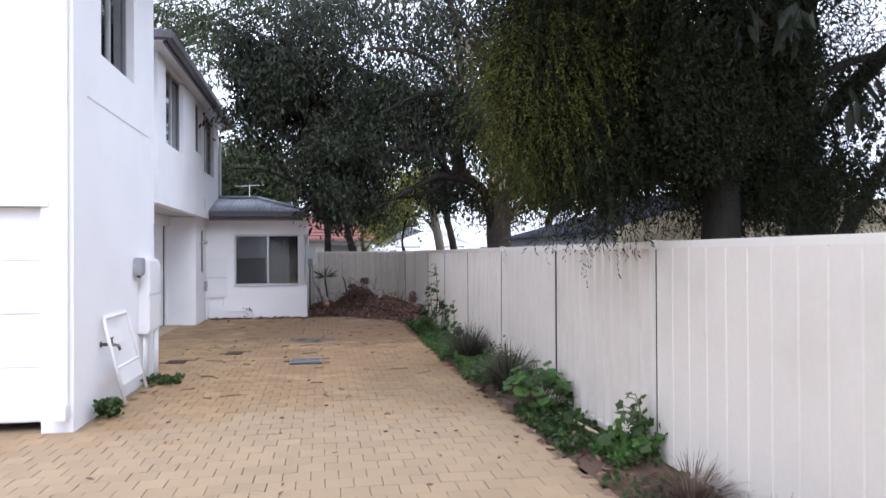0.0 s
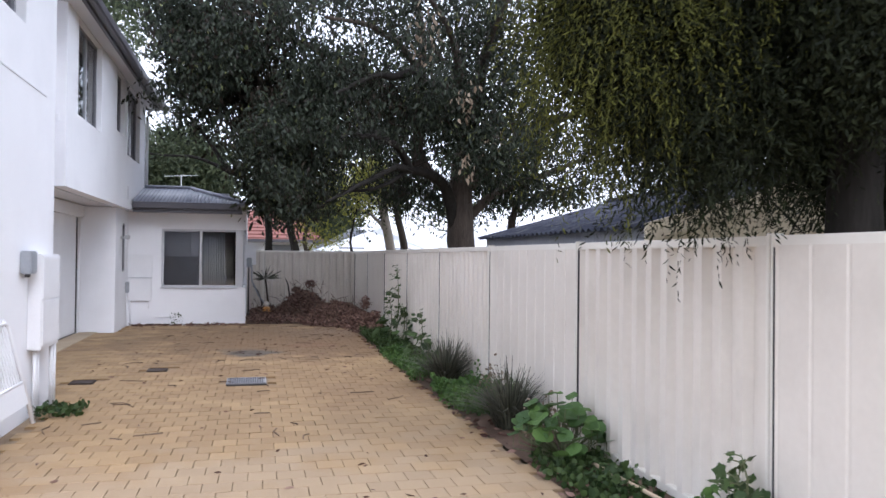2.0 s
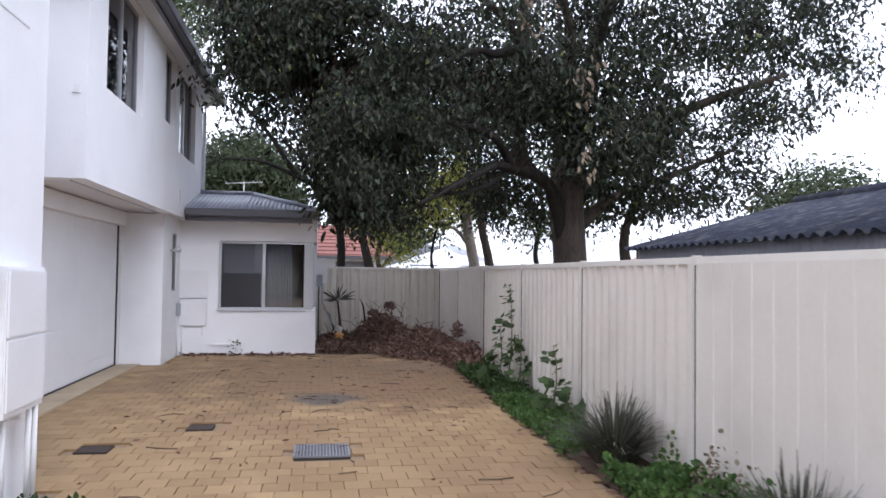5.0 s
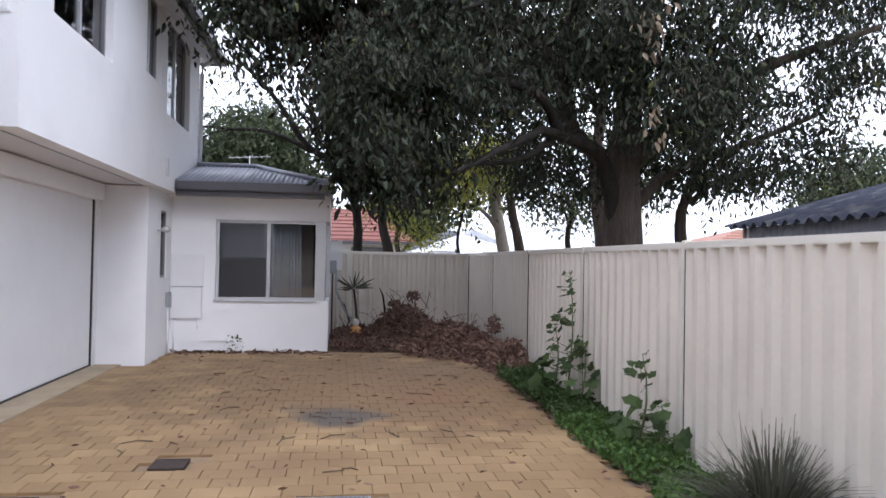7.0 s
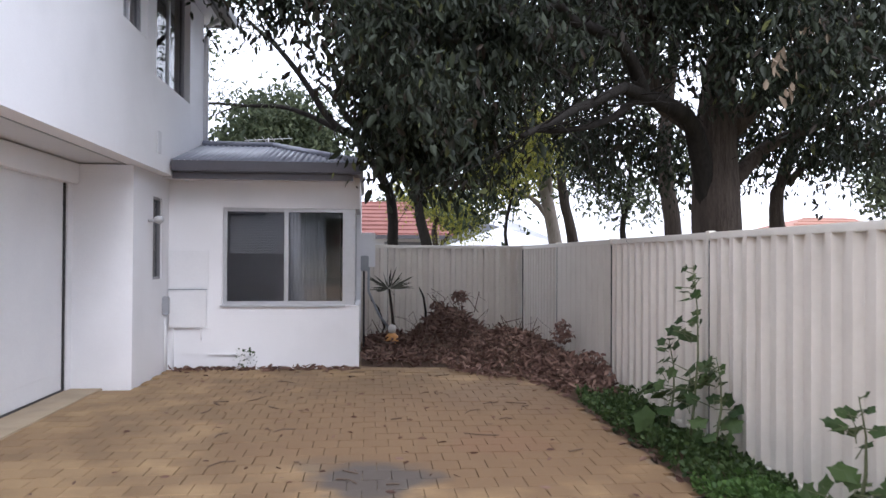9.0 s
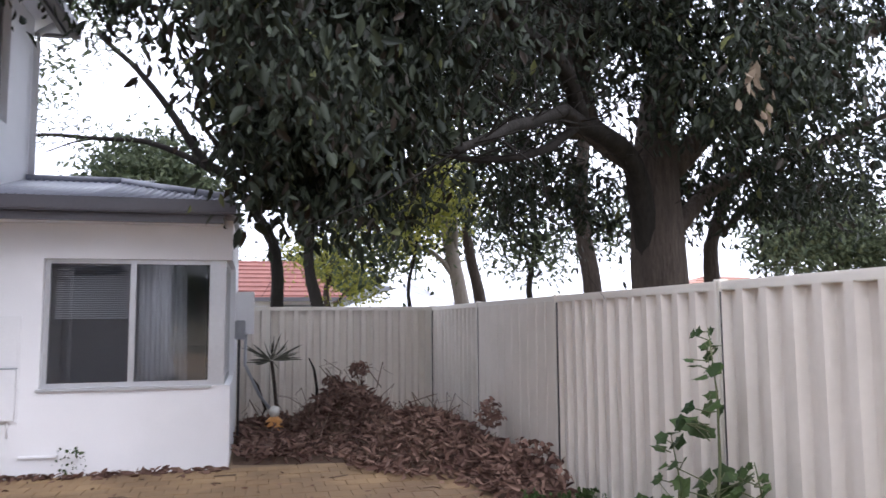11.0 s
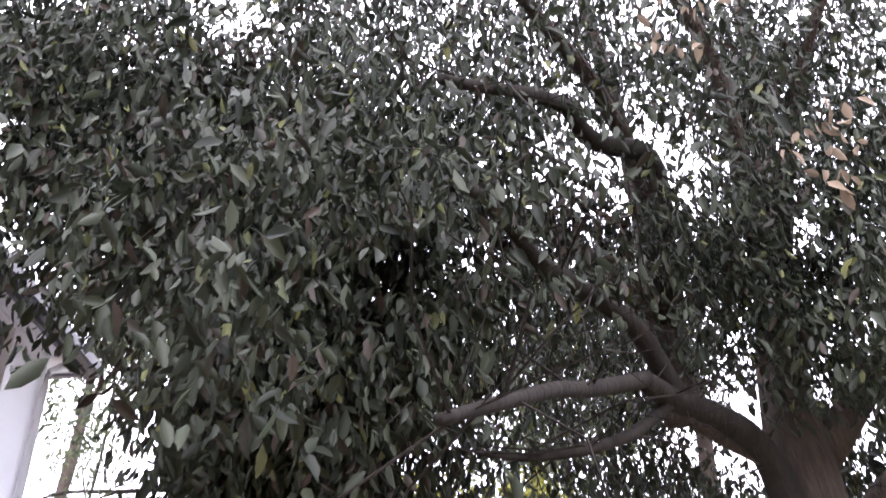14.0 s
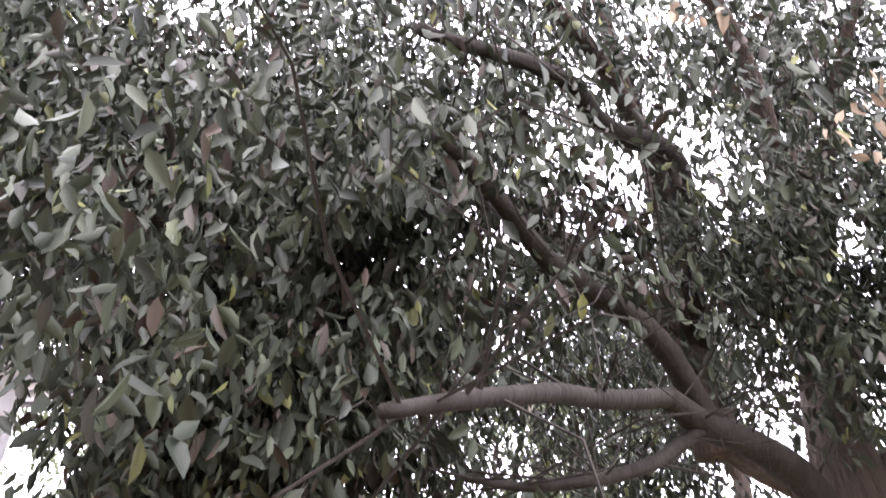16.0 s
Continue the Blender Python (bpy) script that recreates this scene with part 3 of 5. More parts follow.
def fence_panel(a, b, top, bottom, name="panel", smooth_side=False):
    """A bay of pressed sheet between two posts: pans and sloped ribs, or the flatter back of the same sheet."""
    a, b = Vector(a), Vector(b)
    d = (b - a).normalized()
    nrm = Vector((-d.y, d.x, 0))
    length = (b - a).length
    count = 10 if smooth_side else 12
    pitch = length / count
    if smooth_side:
        shape = ((0.0, 0.0), (0.80, 0.0), (0.84, 0.006), (0.90, 0.006), (0.94, 0.0))
    else:
        shape = ((0.0, 0.0), (0.30, 0.0), (0.40, 0.046), (0.43, 0.052), (0.84, 0.052), (0.87, 0.046))
    prof = [((k + s) * pitch, h) for k in range(count) for s, h in shape]
    prof.append((length, 0.0))
    v, f = [], []
    for u, h in prof:
        p = a + d * u + nrm * (0.024 - h)
        v += [(p.x, p.y, bottom), (p.x, p.y, top)]
    for i in range(len(prof) - 1):
        f.append((2 * i, 2 * i + 2, 2 * i + 3, 2 * i + 1))
    ob = mesh_object(name, v, f, FENCE)
    m = ob.modifiers.new("thick", "SOLIDIFY")
    m.thickness = 0.002
    return ob


def build_fence(label, spots, smooth_bays=(), tight_posts=()):
    mid = (Vector(spots[0]) + Vector(spots[-1])) / 2
    root = tagged(empty("fence", mid.x, mid.y, 0), label, "fence")
    for bay, (p, q) in enumerate(zip(spots, spots[1:])):
        p, q = Vector(p), Vector(q)
        d = (q - p).normalized()
        nrm = Vector((-d.y, d.x, 0))
        ang = Matrix.Rotation(math.atan2(d.y, d.x), 4, "Z")
        gz = ground_z(0, p.y)
        put(fence_panel(p + d * .03, q - d * .03, FTOP - .03, gz + .02, smooth_side=bay in smooth_bays), root)
        for name, z0, z1 in (("top_rail", FTOP - .055, FTOP), ("bottom_rail", gz, gz + .06)):
            bm = box_into(bmesh.new(), (-(q - p).length / 2 + .031, -.026, z0), ((q - p).length / 2 - .031, .026, z1), 0.006)
            ob = part(name, bm, FENCE_POST)
            ob.matrix_world = Matrix.Translation((p + q) / 2) @ ang
            bpy.context.view_layer.update()
            put(ob, root)
    for i, p in enumerate(spots):
        p = Vector(p)
        d = (Vector(spots[min(i + 1, len(spots) - 1)]) - Vector(spots[max(i - 1, 0)])).normalized()
        ang = Matrix.Rotation(math.atan2(d.y, d.x), 4, "Z")
        bm = bmesh.new()
        box_into(bm, (-.030, -.031, -.1), (-.006, .031, FTOP + .012), 0.004)
        box_into(bm, (.006, -.031, -.1), (.030, .031, FTOP + .012), 0.004)
        box_into(bm, (-.006, -.012, -.1), (.006, .012, FTOP + .006))
        ob = part("post", bm, FENCE_POST)
        ob.matrix_world = Matrix.Translation(p) @ ang
        bpy.context.view_layer.update()
        put(ob, root)
        # near-black strip stands in for the shaded gap beside the post
        gap = box_into(bmesh.new(), (-.0325 if i in tight_posts else -.036, -.022, 0.03), (-.0305, .033, FTOP - .06))
        ob = part("gap_shadow_strip", gap, DARK, None, "dark strip drawn for the shade in the post gap")
        ob.matrix_world = Matrix.Translation(p) @ ang
        bpy.context.view_layer.update()
        put(ob, root)
    return root


build_fence("cream pressed-steel panel fence along the garden bed", [(FX, y, 0) for y in POSTS], (4, 6, 10), (8, 9))
build_fence("cream pressed-steel panel fence closing the back of the yard", [(FX - .02 - 2.37 * k, 21.66, 0) for k in range(3)])

# ---- trees ----
def sprig_tubes(bm, start, targets, r0, sides=5, seed=0):
    rng = random.Random(seed)
    for t in targets:
        a, b = Vector(start), Vector(t)
        m1 = a.lerp(b, .4) + Vector((rng.uniform(-.2, .2), rng.uniform(-.2, .2), rng.uniform(0, .3)))
        m2 = a.lerp(b, .75) + Vector((rng.uniform(-.15, .15), rng.uniform(-.15, .15), rng.uniform(-.05, .2)))
        tube_into(bm, [a, m1, m2, b], [r0, r0 * .7, r0 * .45, r0 * .15], sides)


def limb(name, points, radii, parent, mat=BARK, sides=9):
    """A limb with a slightly uneven surface."""
    bm = tube_into(bmesh.new(), points, radii, sides)
    for v in bm.verts:
        v.co += Vector((noise.noise(v.co * 3.1), noise.noise(v.co * 3.1 + Vector((9, 0, 0))), 0)) * 0.02
    return put(part(name, bm, mat, None, "", True), parent)


def smooth_path(points, n=5):
    """Catmull-Rom through the points."""
    p = [Vector(q) for q in points]
    p = [p[0] * 2 - p[1]] + p + [p[-1] * 2 - p[-2]]
    res = []
    for i in range(1, len(p) - 2):
        for k in range(n):
            t = k / n
            res.append(0.5 * ((2 * p[i]) + (p[i + 1] - p[i - 1]) * t + (2 * p[i - 1] - 5 * p[i] + 4 * p[i + 1] - p[i + 2]) * t * t + (3 * p[i] - p[i - 1] - 3 * p[i + 1] + p[i + 2]) * t ** 3))
    return res + [p[-2]]


def limb_smooth(name, points, r0, r1, parent, mat=BARK, sides=9, n=5):
    path = smooth_path(points, n)
    k = len(path) - 1
    return limb(name, path, [r0 + (r1 - r0) * i / k for i in range(k + 1)], parent, mat, sides)


main_tree = tagged(empty("tree", 4.8, 18.9, -0.1), "large spreading tree with thick grey-brown limbs and dark glossy leaves", "tree")
trunk = bmesh.new()
tube_into(trunk, [(4.85, 18.95, -.15), (4.8, 18.9, .5), (4.8, 18.88, 1.4), (4.76, 18.85, 2.1), (4.74, 18.85, 2.9), (4.76, 18.85, 3.5), (4.84, 18.87, 4.3)], [.46, .36, .32, .31, .285, .24, .18], 26)
for v in trunk.verts:
    v.co += Vector((noise.noise(v.co * 2.4), noise.noise(v.co * 2.4 + Vector((5, 0, 0))), 0)) * 0.05
    v.co += (v.co - Vector((4.82, 18.87, v.co.z))).normalized() * 0.03 * noise.noise(Vector((v.co.x * 14, v.co.y * 14, v.co.z * .8)))
put(part("trunk", trunk, BARK, None, "", True), main_tree)
BOUGHS = [
    ([(4.7, 18.85, 1.9), (4.5, 18.7, 2.6), (4.2, 18.4, 3.2), (3.7, 18.0, 3.38), (3.2, 17.65, 3.42), (2.85, 17.2, 3.4)], .17, .07),
    ([(2.85, 17.2, 3.4), (2.3, 16.5, 3.08), (1.88, 15.9, 2.85), (1.55, 15.5, 2.65), (1.25, 15.2, 2.48)], .06, .025),
    ([(3.2, 17.65, 3.4), (2.8, 17.4, 3.1), (2.44, 17.2, 2.94), (1.99, 17.1, 2.86), (1.6, 16.9, 2.85)], .055, .02),
    ([(3.3, 17.75, 3.42), (2.9, 17.3, 3.85), (2.35, 16.8, 3.95), (2.05, 16.4, 3.88), (1.71, 15.8, 3.84), (1.45, 15.2, 3.59)], .09, .03),
    ([(3.65, 18.5, 4.4), (3.46, 17.5, 5.45), (2.71, 16.8, 5.2), (2.25, 16.2, 5.05), (1.375, 15.4, 4.47)], .12, .03),
    ([(4.2, 18.4, 3.2), (3.8, 18.5, 3.55), (3.62, 18.5, 3.95)], .13, .14),
    ([(3.6, 18.5, 3.5), (3.62, 18.5, 4.6), (3.7, 18.5, 6.4), (3.4, 18.0, 7.5), (3.1, 17.4, 8.6)], .15, .05),
    ([(4.74, 18.85, 2.9), (4.8, 18.86, 3.9), (5.1, 18.9, 5.4), (5.7, 18.9, 7.7), (5.9, 18.9, 9.4)], .25, .07),
    ([(4.9, 18.85, 3.2), (5.9, 18.6, 4.2), (7.2, 18.2, 4.9), (8.6, 17.6, 5.4)], .17, .05),
    ([(5.0, 18.9, 2.5), (5.7, 19.0, 3.1), (7.0, 19.0, 3.6), (8.4, 19.0, 4.2)], .12, .04),
    ([(4.9, 18.85, 3.6), (4.6, 18.2, 4.9), (4.0, 17.0, 6.2), (3.0, 16.0, 7.0)], .15, .04),
    ([(3.75, 18.5, 4.4), (2.6, 18.3, 5.4), (1.2, 18.0, 6.0), (0.0, 17.6, 6.2)], .12, .04),
    ([(3.8, 18.5, 5.2), (3.2, 17.4, 5.8), (2.2, 16.2, 6.0), (1.2, 15.2, 5.8)], .10, .03),
    ([(5.2, 18.9, 5.2), (5.0, 17.6, 6.2), (5.2, 16.4, 7.2)], .11, .03),
]
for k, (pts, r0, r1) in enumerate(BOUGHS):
    # first five limbs get the darker bark in place of crown shade
    limb_smooth("limb", pts, r0, r1, main_tree, BARK_DARK_SHADED if k < 5 else BARK)
twigs = bmesh.new()
rng = random.Random(4)
for k in range(260):
    pts, r0, r1 = BOUGHS[rng.randrange(len(BOUGHS))]
    i = rng.randrange(1, len(pts) - 1)
    a = Vector(pts[i]).lerp(Vector(pts[i + 1]), rng.random())
    d = Vector((rng.gauss(0, 1), rng.gauss(-.25, 1), rng.gauss(-.1, .6))).normalized() * rng.uniform(.5, 1.7)
    sprig_tubes(twigs, a, [a + d], rng.uniform(.004, .012), 4, k)
put(part("twig_tangle", twigs, BARK_DARK_SHADED, None, "thin bare twigs"), main_tree)["kind"] = "stuff"

CROWN = [  # x, y, z, rx, ry, rz, share
    (0.3, 16.6, 2.72, 0.42, 0.45, 0.42, 0.36), (0.1, 15.35, 3.55, .6, .4, .45, .22), (0.5, 14.95, 2.85, .42, .3, .36, .16), (0.35, 15.2, 3.5, .5, .35, .5, .22), (1.2, 15.4, 3.5, .5, .4, .5, .14), (-.9, 16.9, 5.4, .9, .7, .9, .7), (-1.2, 16.4, 6.0, .9, .7, .8, .7), (0.4, 16.9, 3.6, .7, .5, .9, .7), (4.6, 17.8, 4.6, 0.9, 0.6, 1.2, 0.8), (5.6, 17.7, 3.9, .9, .6, .7, .45), (3.6, 17.6, 4.5, .7, .6, .8, .22), (0.75, 16.75, 3.9, 1.0, 1.05, 1.4, 1.8), (-0.9, 16.9, 5, 1.2, 1.3, 1.1, 1.12), (0.62, 16.55, 2.95, 0.72, 0.6, 0.75, 0.616),
    (1.3, 16.7, 4.6, 1.3, 1.5, 1.3, 1.15), (0.9, 17.8, 3.1, 0.9, 0.7, 0.75, 0.616), (-0.2, 17.4, 6.3, 1.7, 1.6, 1.2, 1.1),
    (1.8, 16, 6.2, 1.7, 1.7, 1.2, 0.7), (2.4, 17.6, 4.5, 1.1, 1.3, 0.9, 0.3), (3.2, 16.6, 5.2, 1.1, 1.2, 0.9, 0.2),
    (3.6, 17.2, 7.2, 1.8, 1.8, 1.2, 0.5), (5.2, 17.6, 5.2, 1.4, 1.2, 1, 0.8), (5, 17.4, 6.8, 1.6, 1.5, 1.1, 0.9),
    (6.6, 18.2, 4.6, 1.3, 1.2, 0.8, 0.434), (6.9, 18, 6.2, 1.6, 1.5, 1.2, 0.85), (8.2, 18, 4.7, 1.2, 1.1, 0.8, 0.5), (9.2, 18.0, 7.3, 1.5, 1.3, 1.1, .9), (10.0, 18.4, 5.8, 1.2, 1.1, .9, .5),
    (8.6, 18.2, 6.4, 1.5, 1.4, 1.1, 0.9), (4.8, 17.2, 3.9, 1, 0.8, 0.6, 0.5), (6.3, 18.6, 3.2, 0.9, 0.7, 0.6, 0.217), (7.9, 18.9, 3.4, 0.8, 0.7, 0.5, 0.186),
    (2, 18.6, 7.8, 2, 1.8, 1, 0.6), (2.5, 20.5, 5.0, 1.8, 1.2, 1.3, 0.8), (4.6, 20.8, 5.5, 1.8, 1.3, 1.5, 0.8), (0.8, 20.3, 5.0, 1.3, 1.2, 1.3, 0.7), (5.6, 18.8, 8.6, 2.2, 2, 1.1, 0.9), (0.2, 18.9, 7.4, 1.4, 1.4, 0.9, 0.672),
    (3.3, 19.6, 3.6, 1.0, .8, .8, .28), (4.1, 20.6, 3.1, 1.2, .8, .7, .45), (5.9, 20.2, 3.3, 1.0, .8, .7, .4), (7.4, 20.0, 3.2, 1.1, .8, .6, .3),
]
spots = lobes(CROWN, 6600, 11, clump=0.19, hollow=0.1)
gaps = np.array([noise.noise(Vector(p) * 1.35) + .45 * noise.noise(Vector(p) * 3.3) for p in spots])
spots = spots[gaps > -0.21]
sizes = 0.108 * np.random.default_rng(8).choice([.6, .85, 1.0, 1.35], size=(len(spots), 1), p=[.22, .33, .3, .15])
sizes *= np.where(spots[:, 1:2] < 15.7, .82, 1.0)
put(leaves("crown", spots, sizes, LEAF, None, "dense dark glossy leaves", droop=1.1, width=.38, seed=5), main_tree)["kind"] = "stuff"
# dark leaves behind the crown; its inner shade is in their colour
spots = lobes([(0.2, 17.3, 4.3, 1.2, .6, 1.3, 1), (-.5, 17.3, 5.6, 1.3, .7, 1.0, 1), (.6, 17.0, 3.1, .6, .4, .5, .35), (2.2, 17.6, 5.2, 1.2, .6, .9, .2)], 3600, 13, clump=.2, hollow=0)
put(leaves("inner_foliage", spots, .13, LEAF_INNER_SHADE, None, "brownish inner leaves coloured dark for crown shade", droop=1.0, width=.4, seed=14), main_tree)["kind"] = "stuff"
spots = lobes([(4.9, 16.9, 4.1, .25, .25, .35, 1), (3.2, 16.0, 5.9, .35, .3, .6, 1.5), (4.1, 16.2, 4.7, .3, .3, .5, 1), (4.1, 16.1, 3.3, .2, .2, .3, .6)], 26, 12)
put(leaves("dry_leaves", spots, 0.15, LEAF_PALE, None, "withered pale hanging leaves", droop=1.2, width=.4, seed=6), main_tree)["kind"] = "stuff"

# the dark feathery tree that leans over the fence
feather_tree = tagged(empty("tree", 3.15, 5.0, -0.1), "feathery tree drooping over the fence, coloured lit yellow-green and shaded dark", "tree")
limb_smooth("trunk", [(3.2, 5.2, -.15), (3.15, 5.1, 1.5), (3.2, 5.1, 3.2), (3.1, 5.2, 5.2), (3.0, 5.3, 7.0)], .17, .08, feather_tree, BARK_DARK_SHADED, 10)
for pts in ([(3.15, 5.1, 2.6), (2.7, 5.1, 3.1), (2.2, 5.1, 3.3), (1.7, 5.15, 3.2)], [(3.2, 5.1, 3.1), (3.8, 5.6, 4.0), (4.6, 6.0, 4.4)],
            [(3.2, 5.1, 3.6), (3.0, 4.4, 4.6), (2.6, 4.0, 5.0)], [(3.1, 5.2, 4.8), (2.4, 6.0, 5.6), (2.0, 6.6, 5.8)], [(3.2, 5.1, 2.2), (4.2, 5.3, 3.0), (5.2, 5.4, 3.3)]):
    limb_smooth("limb", pts, .07, .02, feather_tree, BARK_DARK_SHADED, 6)


def feathers(name, spots, count, length, mat, parent, seed, label, leaf=0.045, droop=1.0):
    """Hanging sprays: many narrow leaflets along drooping threads."""
    rg = np.random.default_rng(seed)
    starts = lobes(spots, count, seed, hollow=.1)
    n = len(starts)
    per = 19
    d = rg.normal(size=(n, 3)) * .5
    d[:, 2] -= droop
    d /= np.linalg.norm(d, axis=1)[:, None]
    ln = length * (.6 + .8 * rg.random(n))
    s = np.linspace(0, 1, per)
    bend = np.zeros((n, per, 3))
    bend[:, :, 2] = -(s ** 2)[None, :] * ln[:, None] * .25
    pts = starts[:, None, :] + d[:, None, :] * (s[None, :, None] * ln[:, None, None]) + bend
    dirs = np.repeat(d[:, None, :], per, 1) + rg.normal(size=(n, per, 3)) * .55
    ob = leaves(name, pts.reshape(-1, 3), leaf, mat, None, label, width=.2, seed=seed, direction=dirs.reshape(-1, 3), spread=.2, fold=.1)
    ob["kind"] = "stuff"
    return put(ob, parent)


# the two lobes above z 6 are unseen, added to block sky light
FEATHER = [(1.78, 5.15, 2.85, .42, .5, .8, 2.2), (3.0, 4.5, 3.5, .7, .35, .9, .6), (3.6, 5.3, 2.15, .8, .5, .32, .6), (4.4, 5.6, 2.2, .7, .5, .4, .4), (1.85, 5.1, 3.8, .45, .6, .8, .9), (2.15, 5.1, 2.35, .4, .45, .42, 1.0), (1.85, 5.0, 4.3, .75, .9, 1.2, 1.8), (2.25, 5.2, 3.2, .65, .8, .8, 1.0), (2.9, 5.4, 2.75, .8, .8, .7, 1.2), (3.7, 5.6, 2.8, .9, .8, .7, .6), (3.0, 5.1, 4.5, 1.3, 1.1, 1.2, 1.8),
           (4.4, 5.4, 3.9, 1.0, .9, 1.0, .3), (2.46, 5.1, 2.3, .3, .45, .3, .3), (3.3, 5.4, 2.3, .6, .6, .35, .5), (2.2, 5.6, 5.2, 1.1, 1.2, 1.0, 1.3), (3.9, 5.6, 5.4, 1.4, 1.2, 1.1, .7),
           (2.4, 5.2, 6.4, 1.4, 1.4, .9, .5), (4.2, 5.6, 6.8, 1.6, 1.4, .9, .3), (4.9, 6.0, 3.1, .8, .5, .8, .4)]
# left lobes at middle height get the lit colour, all others the shaded one
LIT_LOBES = [q for q in FEATHER if q[0] < 2.3 and 2.5 < q[2] < 3.5]
feathers("foliage", LIT_LOBES, 620, .34, LEAF_FEATHER_LIT, feather_tree, 21, "fine drooping feathery foliage, coloured as lit yellow-green", leaf=.035)
feathers("foliage", [q for q in FEATHER if q not in LIT_LOBES], 760, .34, LEAF_FEATHER_SHADED, feather_tree, 26, "fine drooping feathery foliage, coloured dark as if shaded", leaf=.042)
# unseen leaf masses overhead, added to keep sky light off the tree
SHADE_CANOPY = [(3.2, 3.2, 5.0, 1.5, 1.3, .8, 1.2), (4.8, 3.8, 5.2, 1.5, 1.4, .9, 1.0), (2.6, 4.4, 5.8, 1.4, 1.2, .8, .9), (5.4, 5.4, 5.6, 1.4, 1.3, .9, .8)]
put(leaves("foliage", lobes(SHADE_CANOPY, 21000, 27, hollow=0), .055, LEAF_FEATHER_SHADED, None, "unseen high foliage added to shade the feathery tree", seed=28, width=.4), feather_tree)["kind"] = "stuff"
# inner leaves carry the shade-dark colour throughout
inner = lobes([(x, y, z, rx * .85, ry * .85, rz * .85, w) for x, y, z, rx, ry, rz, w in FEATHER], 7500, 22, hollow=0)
put(leaves("inner_foliage", inner, .036, LEAF_FEATHER_SHADED, None, "dense inner foliage in a shade-dark leaf colour", seed=23, width=.4), feather_tree)["kind"] = "stuff"
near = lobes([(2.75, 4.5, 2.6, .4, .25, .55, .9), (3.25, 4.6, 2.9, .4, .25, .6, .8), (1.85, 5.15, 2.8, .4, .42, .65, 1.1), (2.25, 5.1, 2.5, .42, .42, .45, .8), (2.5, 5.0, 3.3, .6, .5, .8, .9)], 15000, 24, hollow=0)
put(leaves("inner_foliage", near, .038, LEAF_FEATHER_SHADED, None, "dense inner foliage in a shade-dark leaf colour", seed=25, width=.35, droop=.8), feather_tree)["kind"] = "stuff"

# behind it: a bare-limbed tree with big hanging leaves
fern_tree = tagged(empty("tree", 7.4, 7.2, -0.1), "dark tree with twisted bare limbs and broad hanging leaves", "tree")
limb_smooth("trunk", [(7.5, 7.4, -.15), (7.3, 7.3, 1.6), (7.0, 7.1, 3.4), (7.3, 6.9, 5.6)], .24, .12, fern_tree, BARK_DARK_SHADED, 10)
for pts in ([(7.1, 7.2, 2.6), (7.9, 6.6, 3.6), (8.9, 6.2, 4.3), (9.8, 6.0, 4.6)], [(7.05, 7.1, 3.2), (6.4, 6.4, 4.0), (5.6, 5.4, 4.6), (4.6, 4.3, 4.4)], [(7.2, 7.0, 4.6), (7.9, 6.4, 5.4), (8.7, 6.0, 6.2)], [(7.4, 7.4, 1.2), (8.2, 7.6, 2.2), (9.0, 7.6, 3.4)]):
    limb_smooth("limb", pts, .1, .03, fern_tree, BARK_DARK_SHADED, 7)
tw = bmesh.new()
rng = random.Random(9)
for k in range(90):
    a = Vector((rng.uniform(5.8, 10), rng.uniform(5.4, 8.2), rng.uniform(2.2, 5.2)))
    sprig_tubes(tw, a, [a + Vector((rng.gauss(0, .5), rng.gauss(0, .5), rng.gauss(-.5, .5)))], rng.uniform(.008, .02), 4, k)
put(part("twig_tangle", tw, BARK_DARK_SHADED, None, "tangle of bare twigs"), fern_tree)["kind"] = "stuff"
spots = lobes([(7.4, 7.0, 5.6, 2.0, 1.4, 1.2, 1.4), (9.0, 6.6, 4.8, 1.5, 1.2, 1.0, 1.0), (9.6, 7.2, 3.0, 1.3, 1.0, 1.1, .8), (6.3, 8.2, 3.2, 1.1, .9, .9, .6), (8.0, 8.4, 2.6, 1.3, .9, .8, .7), (6.8, 9.0, 5.2, 2.0, 1.4, 1.4, 1.2)], 1900, 31, clump=.16)
put(leaves("crown", spots, 0.10, LEAF, None, "small dark leaves", seed=32), fern_tree)["kind"] = "stuff"
fern_tree.location += Vector((-2.4, -.8, 0))
bpy.context.view_layer.update()
spots = lobes([(3.0, 4.25, 3.05, .4, .25, .1, 1), (3.75, 4.3, 2.6, .3, .3, .12, .5)], 26, 33)
put(leaves("broad_leaves", spots, .18, LEAF, None, "broad hanging green leaves", droop=2.0, width=.3, seed=34), fern_tree)["kind"] = "stuff"
limb_smooth("limb", [(3.4, 4.7, 4.5), (3.2, 4.4, 3.7), (3.0, 4.25, 3.1)], .03, .015, fern_tree, BARK_DARK_SHADED, 5)


